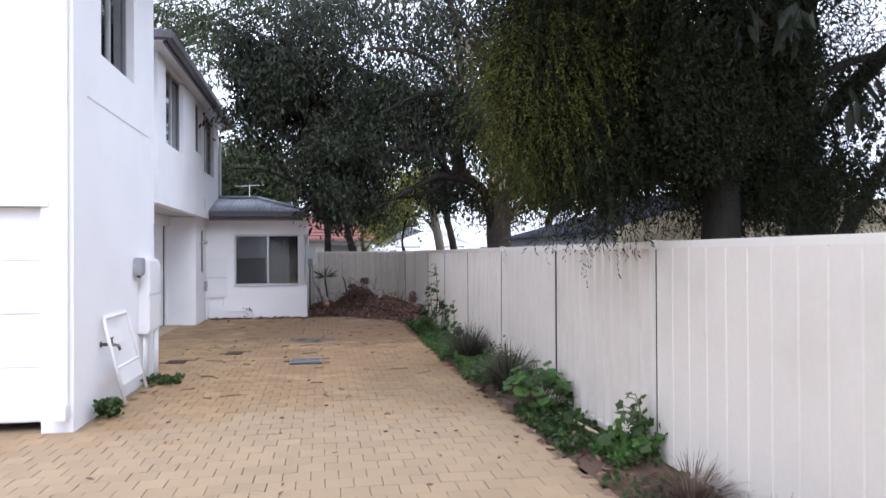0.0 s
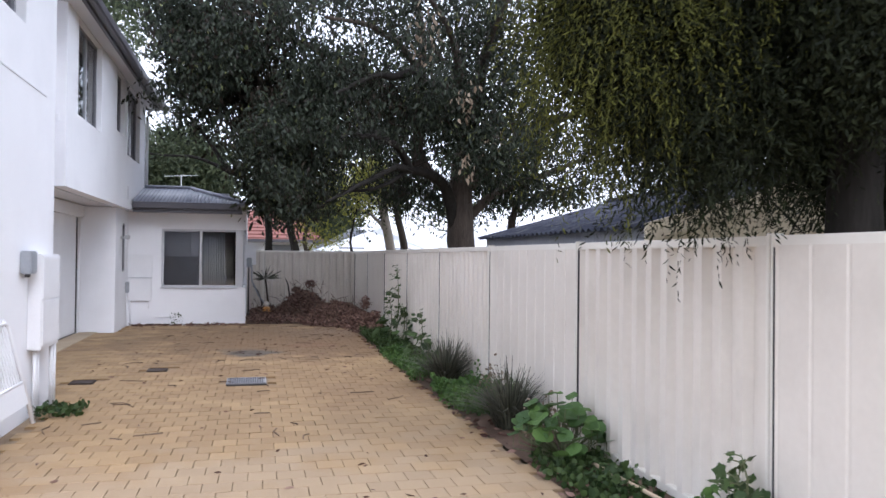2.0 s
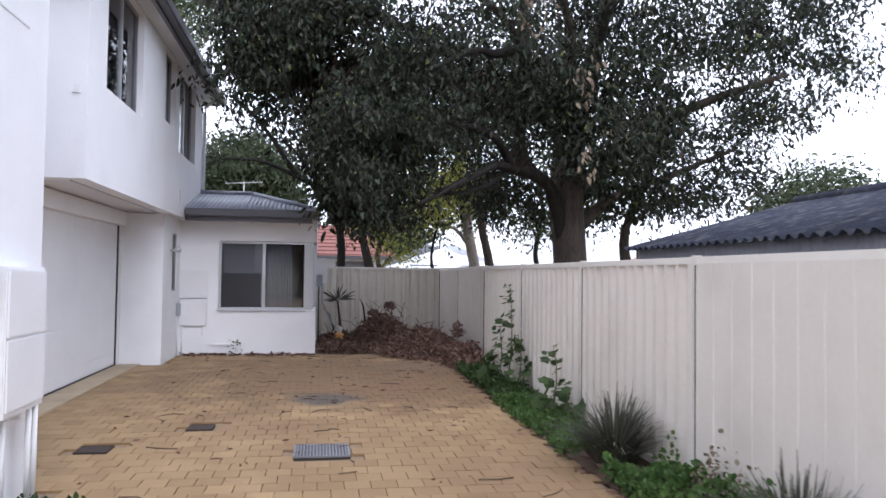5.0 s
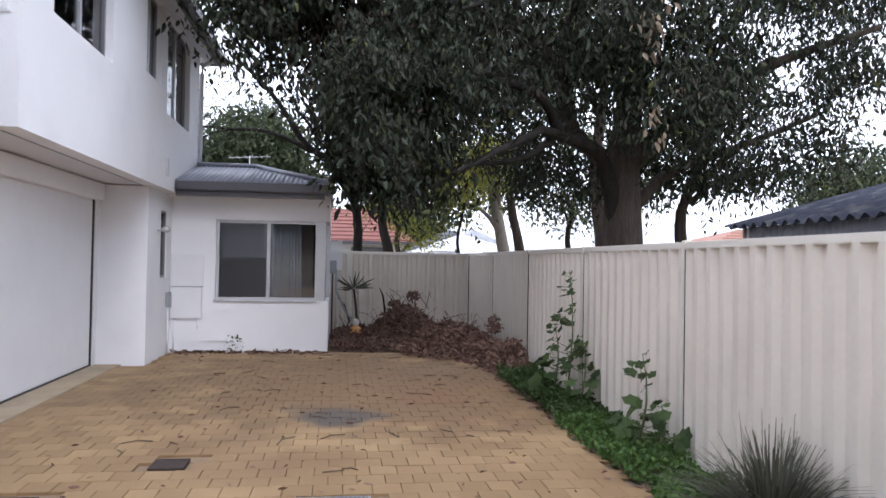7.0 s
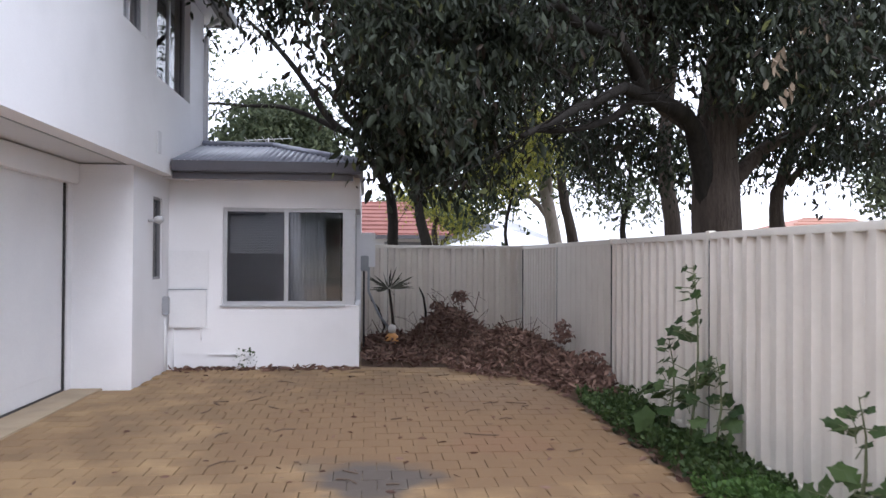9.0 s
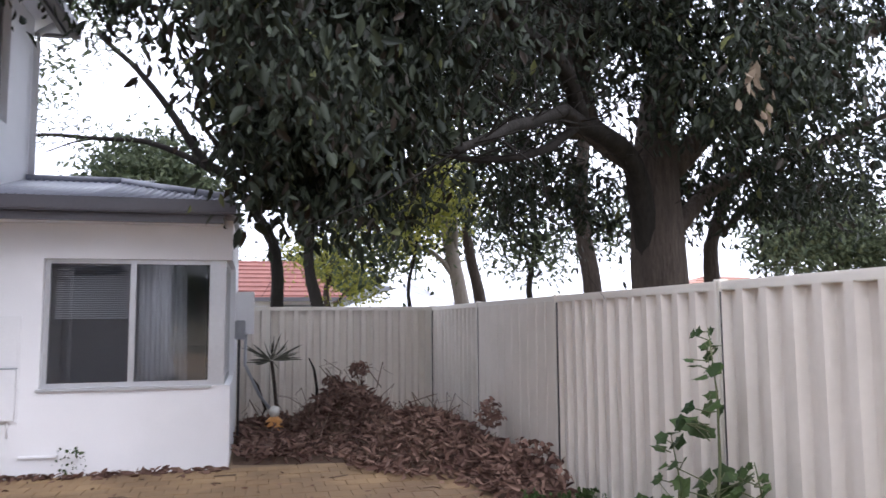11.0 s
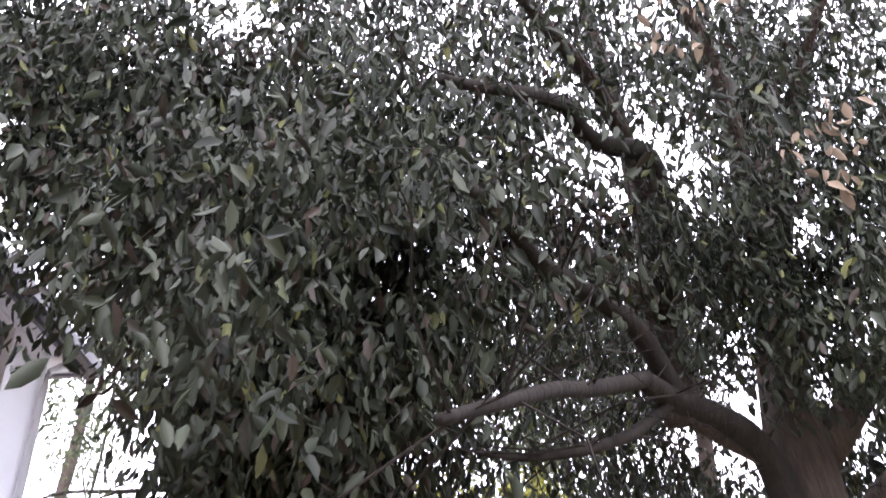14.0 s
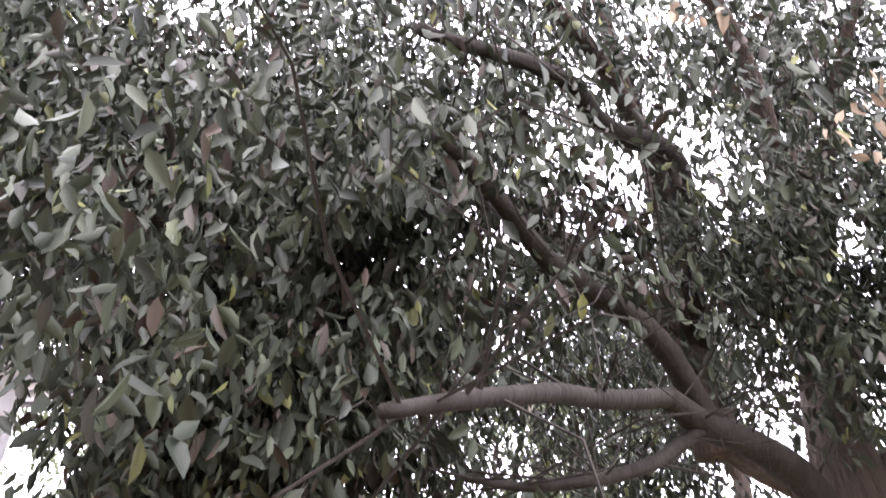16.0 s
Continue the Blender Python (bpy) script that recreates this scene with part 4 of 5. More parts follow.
def far_tree(x, y, height, trunk_r, crown, count, leaf, mat, label, seed, bark=BARK, lean=(0, 0), droop=.6):
    root = tagged(empty("tree", x, y, -0.12), label, "tree")
    top = (x + lean[0], y + lean[1], height)
    limb_smooth("trunk", [(x, y, -.2), (x + lean[0] * .3 + .1, y + lean[1] * .3, height * .22), (x + lean[0] * .4 - .12, y, height * .42), (x + lean[0] * .7 + .1, y + lean[1] * .65, height * .7), top], trunk_r, trunk_r * .3, root, bark, 9)
    rg = random.Random(seed)
    for cx, cy, cz, rx, ry, rz, share in crown:
        f = max(.25, min(.95, cz / height - .15))
        limb_smooth("limb", [(x + lean[0] * f, y + lean[1] * f, height * f), (x * .5 + cx * .5 + rg.uniform(-.2, .2), y * .5 + cy * .5, cz * .6 + height * f * .4), (cx, cy, cz)], trunk_r * .4, trunk_r * .1, root, bark, 6, 3)
    ob = leaves("crown", lobes(crown, count, seed, clump=leaf * 1.8, hollow=.15), leaf, mat, None, "", droop=droop, seed=seed)
    ob["kind"] = "stuff"
    put(ob, root)
    return root


far_tree(1.15, 25.5, 6.5, .16, [(.6, 25.2, 5.6, 1.6, 1.4, 1.3, 1), (1.6, 25.4, 6.8, 1.6, 1.4, 1.3, 1)], 1800, .13, LEAF, "slim dark-trunked tree behind the back fence", 41, BARK_DARK_SHADED)
far_tree(4.7, 26.5, 9.0, .2, [(3.6, 26.2, 5.2, 1.3, 1.2, 1.0, .8), (2.7, 26.4, 3.3, 1.2, .9, .9, .9), (4.0, 26.0, 4.2, 1.0, .8, .7, .6), (4.9, 26.3, 6.4, 1.7, 1.5, 1.4, 1.2), (3.0, 26.6, 7.4, 1.8, 1.5, 1.4, 1), (5.6, 26.6, 8.6, 2, 1.6, 1.4, 1)], 1700, .15, LEAF_FAR, "grey-green gum tree with pale peeling trunk", 43, BARK_PALE, (-1.4, 0))
far_tree(5.2, 27.0, 8.0, .17, [(5.6, 27, 7.2, 1.5, 1.4, 1.4, 1)], 1300, .15, LEAF_FAR, "grey-green gum tree with mottled trunk", 44, BARK, (-1.0, 0))
far_tree(6.05, 23.6, 8.5, .22, [(5.4, 23.2, 6.2, 1.4, 1.2, 1.2, 1), (6.9, 23.4, 7.6, 1.7, 1.4, 1.3, 1), (4.6, 23.2, 8.2, 1.5, 1.3, 1.2, .8)], 1700, .13, LEAF, "tall straight-trunked tree with dark leaves behind the fence", 45, BARK)
far_tree(6.1, 20.6, 6.0, .17, [(7.6, 20.6, 4.6, 1.4, 1.2, .9, 1), (9.0, 20.4, 3.6, 1.3, 1.2, .9, .9)], 1500, .12, LEAF, "leaning dark-barked tree behind the fence", 46, BARK, (1.7, .2))
far_tree(1.9, 30, 5.0, .12, [(1.6, 29.6, 3.2, 1.2, 1.0, .9, 1), (3.0, 29.4, 3.6, 1.1, 1.0, 1.0, 1), (2.5, 29.6, 2.4, .9, .8, .6, .6), (4.4, 29.4, 3.9, 1.0, .9, .9, .8)], 1500, .11, LEAF_LIME, "yellow-green shrubby tree beyond the back fence", 47)
far_tree(2.95, 24.6, 4.6, .06, [(2.6, 24, 3.5, .9, .8, .7, 1), (3.4, 24.2, 3.9, .7, .7, .6, .8), (2.0, 24.2, 4.2, .7, .6, .5, .6)], 1300, .10, LEAF_LIME, "slender tree with yellowing leaves behind the back fence", 51, BARK_DARK_SHADED)
far_tree(7.6, 30.5, 5.4, .14, [(5.4, 30.2, 4.2, 1.5, 1.0, .9, .8), (7.4, 30.2, 3.5, 1.5, 1.0, .9, .9), (9.6, 30.4, 4.4, 1.6, 1.0, 1.1, 1), (7.6, 30.4, 5.6, 1.6, 1.0, .9, .8)], 1500, .16, LEAF_FAR, "open-crowned grey-green tree beyond the back fence", 52, BARK_DARK_SHADED)
far_tree(-3.0, 33, 5.2, .25, [(-2.9, 33, 5.3, 1.6, 1.5, 1.3, 1.4), (-2.0, 33, 4.3, 1.2, 1.2, 1.0, .8), (-4.0, 33, 4.3, 1.2, 1.2, 1.0, .8)], 6500, .2, LEAF_FAR, "broad dome-crowned green tree behind the houses", 48)
far_tree(-4.4, 27, 9.0, .05, [(-4.4, 26.6, 6.4, .9, .8, .7, .5), (-3.6, 26.4, 8.2, 1.6, 1.0, 1.0, .8), (-5.6, 26.6, 7.4, 1.2, .9, .8, .6)], 900, .14, LEAF_FAR, "thin open-crowned gum tree behind the house", 49, BARK_DARK_SHADED)
far_tree(-6.5, 31, 12, .25, [(-4.4, 30, 10.2, 1.6, 1.6, 1.3, 1.2), (-6, 30.4, 11.2, 2.0, 1.6, 1.5, 1.2), (-2.6, 30, 11.6, 2, 1.6, 1.3, 1), (-.6, 30, 11.6, 2, 1.6, 1.3, 1)], 2200, .15, LEAF_FAR, "tall light green tree rising behind the annex roof", 50, BARK)
for k, (x, y, s) in enumerate([(-14, 44, 1.2), (26, 40, 1.3), (-26, 50, 1.4), (3, 52, .9)]):
    far_tree(x, y, 5.5 * s, .25, [(x, y, 4.4 * s, 2.8, 2.4, 1.5 * s, 1.2), (x + 2.2, y, 3.6 * s, 1.9, 1.8, 1.2 * s, 1), (x - 2.2, y, 3.8 * s, 2.1, 1.8, 1.2 * s, 1)], 3000, .27, LEAF_FAR, "broad green garden tree in the distance", 60 + k)

# thin bare branches that reach out over the annex roof
branch_root = tagged(empty("tree", .35, 22.6, -0.1), "leafless thin-limbed tree reaching over the annex roof", "tree")
limb_smooth("trunk", [(.35, 22.3, -.15), (.36, 22.2, 1.6), (.28, 22.1, 2.6), (-0.32, 22.0, 3.53)], .11, .075, branch_root, BARK_DARK_SHADED, 8)
limb_smooth("limb", [(-0.32, 22.0, 3.53), (-0.72, 21.85, 3.77), (-1.19, 21.7, 4.46), (-1.59, 21.55, 4.92), (-2.11, 21.4, 5.35)], .075, .03, branch_root, BARK_DARK_SHADED, 7)
limb_smooth("limb", [(-0.62, 22.0, 3.65), (-1.08, 22.08, 3.89), (-1.6, 22.16, 4.06), (-2.19, 22.24, 4.08), (-2.91, 22.32, 4.12), (-3.48, 22.4, 4.02)], .055, .015, branch_root, BARK_DARK_SHADED, 6)
limb_smooth("limb", [(-0.35, 21.9, 3.69), (-0.68, 21.75, 4.19), (-0.95, 21.6, 4.43)], .045, .02, branch_root, BARK_DARK_SHADED, 6)
limb_smooth("limb", [(-2.2, 22.25, 4.09), (-2.55, 22.27, 4.01), (-2.9, 22.3, 3.86)], .02, .008, branch_root, BARK_DARK_SHADED, 5)
put(leaves("crown", lobes([(-2.91, 22.3, 4.12 + .25, .7, .4, .4, 1), (-2.91 + .9, 22.2, 4.12 - .1, .6, .3, .25, .5), (-2.11, 21.4, 5.35 - .1, .7, .4, .5, 1.2)], 260, 71), .10, LEAF_FAR, None, "sparse grey-green leaves", seed=72, width=.22), branch_root)["kind"] = "stuff"

# ---- neighbouring buildings ----
shed = tagged(empty("shed", 5.7, 10.3, -0.12), "low shed with a corrugated cement-sheet roof behind the fence", "shed")
SX0, SX1, SY0, SY1, SE, SR = 3.45, 7.99, 7.85, 13.1, 1.81, 2.43
rn = math.hypot(2.27, SR - SE)
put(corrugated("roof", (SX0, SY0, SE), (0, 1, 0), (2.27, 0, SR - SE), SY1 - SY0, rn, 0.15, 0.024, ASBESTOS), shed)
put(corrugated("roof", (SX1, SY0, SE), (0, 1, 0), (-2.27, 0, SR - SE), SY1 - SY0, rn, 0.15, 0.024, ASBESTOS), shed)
put(corrugated("wall", (SX0 + .12, SY0 + .1, -.1), (0, 1, 0), (0, 0, 1), SY1 - SY0 - .2, SE + .1, 0.076, 0.009, SHED_WALL), shed)
gable = mesh_object("wall", [(SX0 + .12, SY0 + .1, -.1), (SX1 - .12, SY0 + .1, -.1), (SX1 - .12, SY0 + .1, SE), (SX0 + 2.27, SY0 + .1, SR - .04), (SX0 + .12, SY0 + .1, SE)], [(0, 1, 2, 3, 4)], CREAM, None, "cream gable boards")
gm = gable.modifiers.new("thick", "SOLIDIFY")
gm.thickness = .06
put(gable, shed)
for sx, ex in ((SX0, SX0 + 2.27), (SX1, SX0 + 2.27)):
    bm = bmesh.new()
    v = [bm.verts.new(p) for p in ((sx, SY0 - .04, SE - .14), (ex, SY0 - .04, SR - .14), (ex, SY0 - .04, SR + .03), (sx, SY0 - .04, SE + .03), (sx, SY0, SE - .14), (ex, SY0, SR - .14), (ex, SY0, SR + .03), (sx, SY0, SE + .03))]
    for q in ((0, 1, 2, 3), (4, 7, 6, 5), (0, 4, 5, 1), (3, 2, 6, 7), (0, 3, 7, 4), (1, 5, 6, 2)):
        bm.faces.new([v[i] for i in q])
    put(part("bargeboard", bm, CREAM, None, "cream painted bargeboard"), shed)
put(tube("ridge_cap", [(SX0 + 2.27, SY0 - .02, SR + .02), (SX0 + 2.27, SY1, SR + .02)], .07, ASBESTOS), shed)
put(boxes("wall", [((SX0 + .12, SY1 - .2, -.1), (SX1 - .12, SY1 - .1, SE))], CREAM), shed)


def far_house(x0, x1, y0, y1, wall, eave, rise, roof, label, battens=True, inset=None):
    root = tagged(empty("house", (x0 + x1) / 2, (y0 + y1) / 2, -.12), label, "house")
    put(boxes("wall", [((x0 + .5, y0 + .5, -.12), (x1 - .5, y1 - .5, eave))], wall), root)
    h = inset if inset is not None else (y1 - y0) / 2
    ym = (y0 + y1) / 2
    v = [(x0, y0, eave), (x1, y0, eave), (x1, y1, eave), (x0, y1, eave), (x0 + h, ym, eave + rise), (x1 - h, ym, eave + rise)]
    put(mesh_object("roof", v, [(0, 1, 5, 4), (1, 2, 5), (2, 3, 4, 5), (3, 0, 4), (3, 2, 1, 0)], roof), root)
    put(boxes("gutter", [((x0 - .05, y0 - .1, eave - .1), (x1 + .05, y0, eave + .04))], GUTTER if roof is TILE_RED else TRIM_WHITE), root)
    if battens:
        bm = bmesh.new()
        k = 9
        for i in range(k):
            f = (i + .5) / k
            y, z = y0 + (ym - y0) * f, eave + rise * f
            box_into(bm, (x0 + h * f, y - .03, z - .01), (x1 - h * f, y + .03, z + .035))
        ob = put(part("tiling", bm, roof), root)
        ob["kind"] = "stuff"
    put(boxes("window", [((x0 + 1.2, y0 + .46, 1.0), (x0 + 2.6, y0 + .52, 2.0))], ALU_DARK), root)
    put(boxes("window", [((x1 - 2.6, y0 + .46, 1.0), (x1 - 1.2, y0 + .52, 2.0))], ALU_DARK), root)
    return root


far_house(-8.0, 3.1, 36, 44, TRIM_WHITE, 2.2, 1.55, TILE_RED, "white house with a red tiled hip roof beyond the fence", inset=1.6)
far_house(3.2, 9.6, 42, 50, TRIM_WHITE, 1.75, 1.5, ROOF_WHITE, "pale house with a white metal roof in the distance", False)
far_house(9.3, 16.0, 38, 46, TRIM_WHITE, 1.95, 1.8, ROOF_WHITE, "pale house with a white metal roof in the distance", False, 2.0)
far_house(13.2, 23.0, 33, 41, CREAM, 1.9, 1.2, TILE_ORANGE, "cream house with an orange tiled roof beyond the trees")

# unseen house and trees behind the walker, added to darken the window reflections
far_house(-9, 7, -34, -25, CREAM, 2.4, 2.0, TILE_RED, "unseen cream house with red tiled roof, added for window reflections")
for k, (x, y) in enumerate([(-6.5, -15), (-1.5, -18), (3.5, -16), (8, -13)]):
    far_tree(x, y, 6.5, .2, [(x, y, 4.6, 2.6, 2.0, 1.9, 1.5), (x + 1.8, y, 3.2, 1.8, 1.6, 1.5, 1.1), (x - 1.9, y, 3.0, 1.8, 1.6, 1.5, 1.1)], 1800, .24, LEAF_FAR, "unseen dense green tree, added to darken window reflections", 90 + k)


# ---- plants of the garden bed ----
def tuft(name, x, y, r, h, blades, seed, label, mat=BLADE, width=.0105):
    """Arching grass blades in one clump."""
    rg = np.random.default_rng(seed)
    z0 = ground_z(x, y)
    v, f = [], []
    for k in range(blades):
        a, s = rg.uniform(0, 2 * math.pi), rg.random() ** .6
        out_dir = Vector((math.cos(a), math.sin(a), 0))
        side_dir = Vector((-math.sin(a), math.cos(a), 0))
        base = Vector((x, y, z0)) + out_dir * r * .25 * rg.random()
        ln = h * rg.uniform(.6, 1.15)
        reach = r * s * rg.uniform(.7, 1.2)
        i0 = len(v)
        for t in (0, .35, .7, 1.0):
            p = base + out_dir * reach * t ** 1.5 + Vector((0, 0, ln * (t - .55 * s * t * t)))
            w = width * (1 - t * .85)
            v += [p - side_dir * w, p + side_dir * w]
        for q in range(3):
            f.append((i0 + 2 * q, i0 + 2 * q + 1, i0 + 2 * q + 3, i0 + 2 * q + 2))
    ob = mesh_object(name, v, f, mat)
    tagged(ob, label, "grass", kind="stuff")
    return ob


tuft("grass_tuft", 2.28, 8.12, .54, .60, 430, 1, "tuft of dark arching ornamental grass in the garden bed")["group"] = "grass tufts in the garden bed"
tuft("grass_tuft", 2.28, 10.45, .58, .66, 480, 2, "tuft of dark arching ornamental grass in the garden bed")["group"] = "grass tufts in the garden bed"
tuft("dead_grass", 2.35, 4.05, .5, .34, 260, 3, "dry dead grass stalks at the foot of the fence", TWIG, .004)
tuft("dead_grass", 2.35, 3.2, .5, .30, 220, 4, "dry dead grass stalks at the foot of the fence", TWIG, .004)
tuft("dead_grass", .72, 20.3, .38, .5, 300, 5, "tangle of dead brown grass beside the leaf heap", TWIG, .005)


def weed_patch(x0, x1, y0, y1, h, count, leaf, seed, label, mat=LEAF_WEED, name="weeds", width=.75):
    rg = np.random.default_rng(seed)
    x, y = rg.uniform(x0, x1, count), rg.uniform(y0, y1, count)
    hump = np.array([max(0, noise.noise(Vector((a * 2.5, b * 2.5, seed))) + .55) for a, b in zip(x, y)])
    z = np.array([ground_z(a, b) for a, b in zip(x, y)]) + h * hump * rg.random(count) ** .7 + .01
    keep = hump > .18
    d = rg.normal(size=(count, 3)) * .8 + np.array([-.3, 0, .35])
    ob = leaves(name, np.stack([x, y, z], 1)[keep], leaf, mat, seed=seed, width=width, direction=d[keep], spread=.1)
    return tagged(ob, label, "weeds", kind="stuff")


weed_patch(1.98, 2.55, 8.6, 10.0, .34, 3400, .045, 11, "bright green leafy weeds in the garden bed")
weed_patch(1.95, 2.55, 10.8, 13.4, .15, 5200, .038, 12, "low green weeds along the garden bed")
weed_patch(2.0, 2.58, 13.2, 16.2, .19, 5200, .038, 13, "low green weeds along the garden bed", LEAF_STALK)
weed_patch(2.0, 2.5, 5.3, 6.9, .13, 1500, .05, 14, "scattered low weeds among fallen leaves", LEAF_STALK)
weed_patch(2.2, 2.58, 4.85, 5.3, .32, 600, .05, 15, "leafy green weed at the foot of a fence post", LEAF_WEED)
weed_patch(2.0, 2.55, -1, 4.6, .10, 1500, .045, 16, "scattered low weeds in the garden bed", LEAF_STALK)
weed_patch(2.25, 2.55, 8.9, 9.5, .62, 260, .04, 17, "pale flowering weed stalks", LEAF_PALE)
weed_patch(2.25, 2.55, 7.3, 7.7, .5, 140, .04, 18, "pale flowering weed stalks", LEAF_PALE)


def round_leaf_plant(x, y, h, count, seed, label):
    """A nasturtium-like plant: round leaves on thin stalks."""
    root = tagged(empty("plant", x, y, ground_z(x, y)), label, "plant")
    rg = random.Random(seed)
    lv, stalks = bmesh.new(), bmesh.new()
    for k in range(count):
        a, r = rg.uniform(0, 2 * math.pi), .36 * math.sqrt(rg.random())
        p = Vector((x - .05 + r * math.cos(a), y + r * 1.1 * math.sin(a), ground_z(x, y) + h * (1 - (r / .42) ** 2) * rg.uniform(.6, 1.05) + .05))
        tilt = Matrix.Rotation(rg.uniform(-.6, .6), 3, "X") @ Matrix.Rotation(rg.uniform(-.7, .3), 3, "Y")
        rad = rg.uniform(.045, .085)
        c = lv.verts.new(p)
        ring = [lv.verts.new(p + tilt @ Vector((rad * math.cos(b), rad * math.sin(b), .012 + .006 * math.sin(3 * b)))) for b in (2 * math.pi * j / 10 for j in range(10))]
        for j in range(10):
            lv.faces.new((c, ring[j], ring[(j + 1) % 10]))
        tube_into(stalks, [(x, y, ground_z(x, y)), p + Vector((0, 0, -.1)), p], .004, 4, False)
    put(part("round_foliage", lv, LEAF_WEED), root)["kind"] = "stuff"
    put(part("stalk_bundle", stalks, STEM), root)["kind"] = "stuff"


round_leaf_plant(2.32, 7.0, .44, 75, 5, "bushy plant with large round green leaves in the bed")


def stalk_plant(x, y, h, seed, label, count, leaf):
    """An upright weed: lobed leaves on side stalks round a tall stem."""
    root = tagged(empty("plant", x, y, ground_z(x, y)), label, "plant")
    rg = random.Random(seed)
    z0 = ground_z(x, y)
    stem = [Vector((x + .05 * math.sin(3 * t), y + .03 * math.cos(4 * t), z0 + h * t)) for t in (0, .25, .5, .75, 1)]
    put(tube("stem", stem, [.013, .011, .009, .006, .003], STEM, None, "", 6), root)
    side_stalks = bmesh.new()
    lv = bmesh.new()
    for k in range(count):
        t = .08 + .92 * rg.random() ** .8
        base = stem[0].lerp(stem[4], t)
        a = rg.uniform(0, 2 * math.pi)
        reach = (.24 * (1 - t) + .04) * rg.uniform(.7, 1.3)
        tip = base + Vector((reach * math.cos(a) - .02, reach * math.sin(a), reach * rg.uniform(.0, .6)))
        if tip.x > FX - .06:
            tip.x = FX - .06 - rg.random() * .05
        tube_into(side_stalks, [base, tip], [.004, .003], 4, False)
        rad = leaf * (1.15 - .75 * t) * rg.uniform(.7, 1.2)
        tilt = Matrix.Rotation(rg.uniform(-.9, .9), 3, "X") @ Matrix.Rotation(rg.uniform(-1.3, .1), 3, "Y")
        c = lv.verts.new(tip)
        ring = []
        for j in range(15):
            b = 2 * math.pi * j / 15
            rr = rad * (1 + .22 * math.cos(5 * b)) * (.9 + .2 * rg.random())
            ring.append(lv.verts.new(tip + tilt @ Vector((rr * math.cos(b), rr * math.sin(b), -.25 * rad * (1 - math.cos(2 * b)) * .5))))
        for j in range(15):
            lv.faces.new((c, ring[j], ring[(j + 1) % 15]))
    put(part("stalk_bundle", side_stalks, STEM), root)["kind"] = "stuff"
    put(part("lobed_foliage", lv, LEAF_STALK), root)["kind"] = "stuff"


stalk_plant(2.36, 14.3, 1.4, 3, "tall lobed-leaf weed growing against the fence", 40, .075)
stalk_plant(2.42, 14.05, .75, 6, "lobed-leaf weed growing against the fence", 26, .07)
stalk_plant(2.30, 14.6, .8, 8, "lobed-leaf weed growing against the fence", 22, .08)
stalk_plant(2.36, 12.4, .78, 4, "lobed-leaf weed growing against the fence", 22, .075)
stalk_plant(2.40, 12.15, .45, 7, "small lobed-leaf weed growing against the fence", 12, .08)
stalk_plant(2.45, 5.1, .5, 9, "leafy weed growing at a fence post", 26, .06)

# weeds at the foot of the houses
weed_patch(-1.95, -1.75, 7.4, 7.7, .18, 260, .05, 21, "leafy weed at the foot of the white wall", LEAF_STALK)
weed_patch(-1.95, -1.55, 9.3, 9.9, .1, 300, .05, 22, "low weeds at the foot of the white wall", LEAF_STALK)
weed_patch(-1.75, -1.45, 18.5, 18.66, .22, 40, .035, 23, "small weed at the foot of the annex wall", LEAF_STALK)


# ---- heap of dead leaves and twigs ----
def heap_height(x, y):
    def hill(cx, cy, rx, ry, h):
        return h * math.exp(-((x - cx) / rx) ** 2 - ((y - cy) / ry) ** 2)
    return max(hill(1.2, 20.4, .58, .7, .56), hill(1.9, 19.2, .68, 1.1, .36), hill(.35, 20.6, .6, .6, .2), hill(2.3, 17.7, .32, 1.3, .22), hill(.6, 19.3, 1.0, .5, .1))


xs, ys = np.arange(-.15, 2.6, .09), np.arange(16.2, 21.62, .09)
hv = [(x, y, ground_z(x, y) - .02 + heap_height(x, y) * (1 + .25 * noise.noise(Vector((x * 5, y * 5, 1)))) - .03) for y in ys for x in xs]
hw = len(xs)
heap = mesh_object("leaf_heap", hv, [(j * hw + i, j * hw + i + 1, (j + 1) * hw + i + 1, (j + 1) * hw + i) for j in range(len(ys) - 1) for i in range(hw - 1)], SOIL, smooth=True)
tagged(heap, "heap of dead brown leaves and twigs in the corner", "leaf heap", kind="stuff")
rg = np.random.default_rng(77)
pts = []
while len(pts) < 7500:
    x, y = rg.uniform(-.1, 2.58), rg.uniform(16.2, 21.6)
    h = heap_height(x, y)
    if h > .03 and rg.random() < .25 + h * 2:
        pts.append((x, y, ground_z(x, y) + h * (.85 + .35 * rg.random()) + .01))
d = rg.normal(size=(len(pts), 3))
d[:, 2] *= .45
put(leaves("dead_leaves", pts, .11, LITTER, None, "", seed=78, width=.32, direction=d, spread=.05, fold=.25), heap)["kind"] = "stuff"
tw = bmesh.new()
rng = random.Random(12)
for k in range(110):
    x, y = rng.uniform(.1, 2.4), rng.uniform(17.5, 21.3)
    h = heap_height(x, y)
    if h < .06:
        continue
    a = Vector((x, y, ground_z(x, y) + h))
    sprig_tubes(tw, a, [a + Vector((rng.gauss(0, .25), rng.gauss(0, .25), abs(rng.gauss(.02, .1))))], rng.uniform(.004, .009), 4, k)
for k in range(9):
    a = Vector((1.25 + rng.gauss(0, .18), 20.4, .58))
    sprig_tubes(tw, a, [a + Vector((rng.gauss(0, .12), 0, rng.uniform(.15, .32)))], .008, 4, 200 + k)
put(part("twig_tangle", tw, TWIG), heap)["kind"] = "stuff"
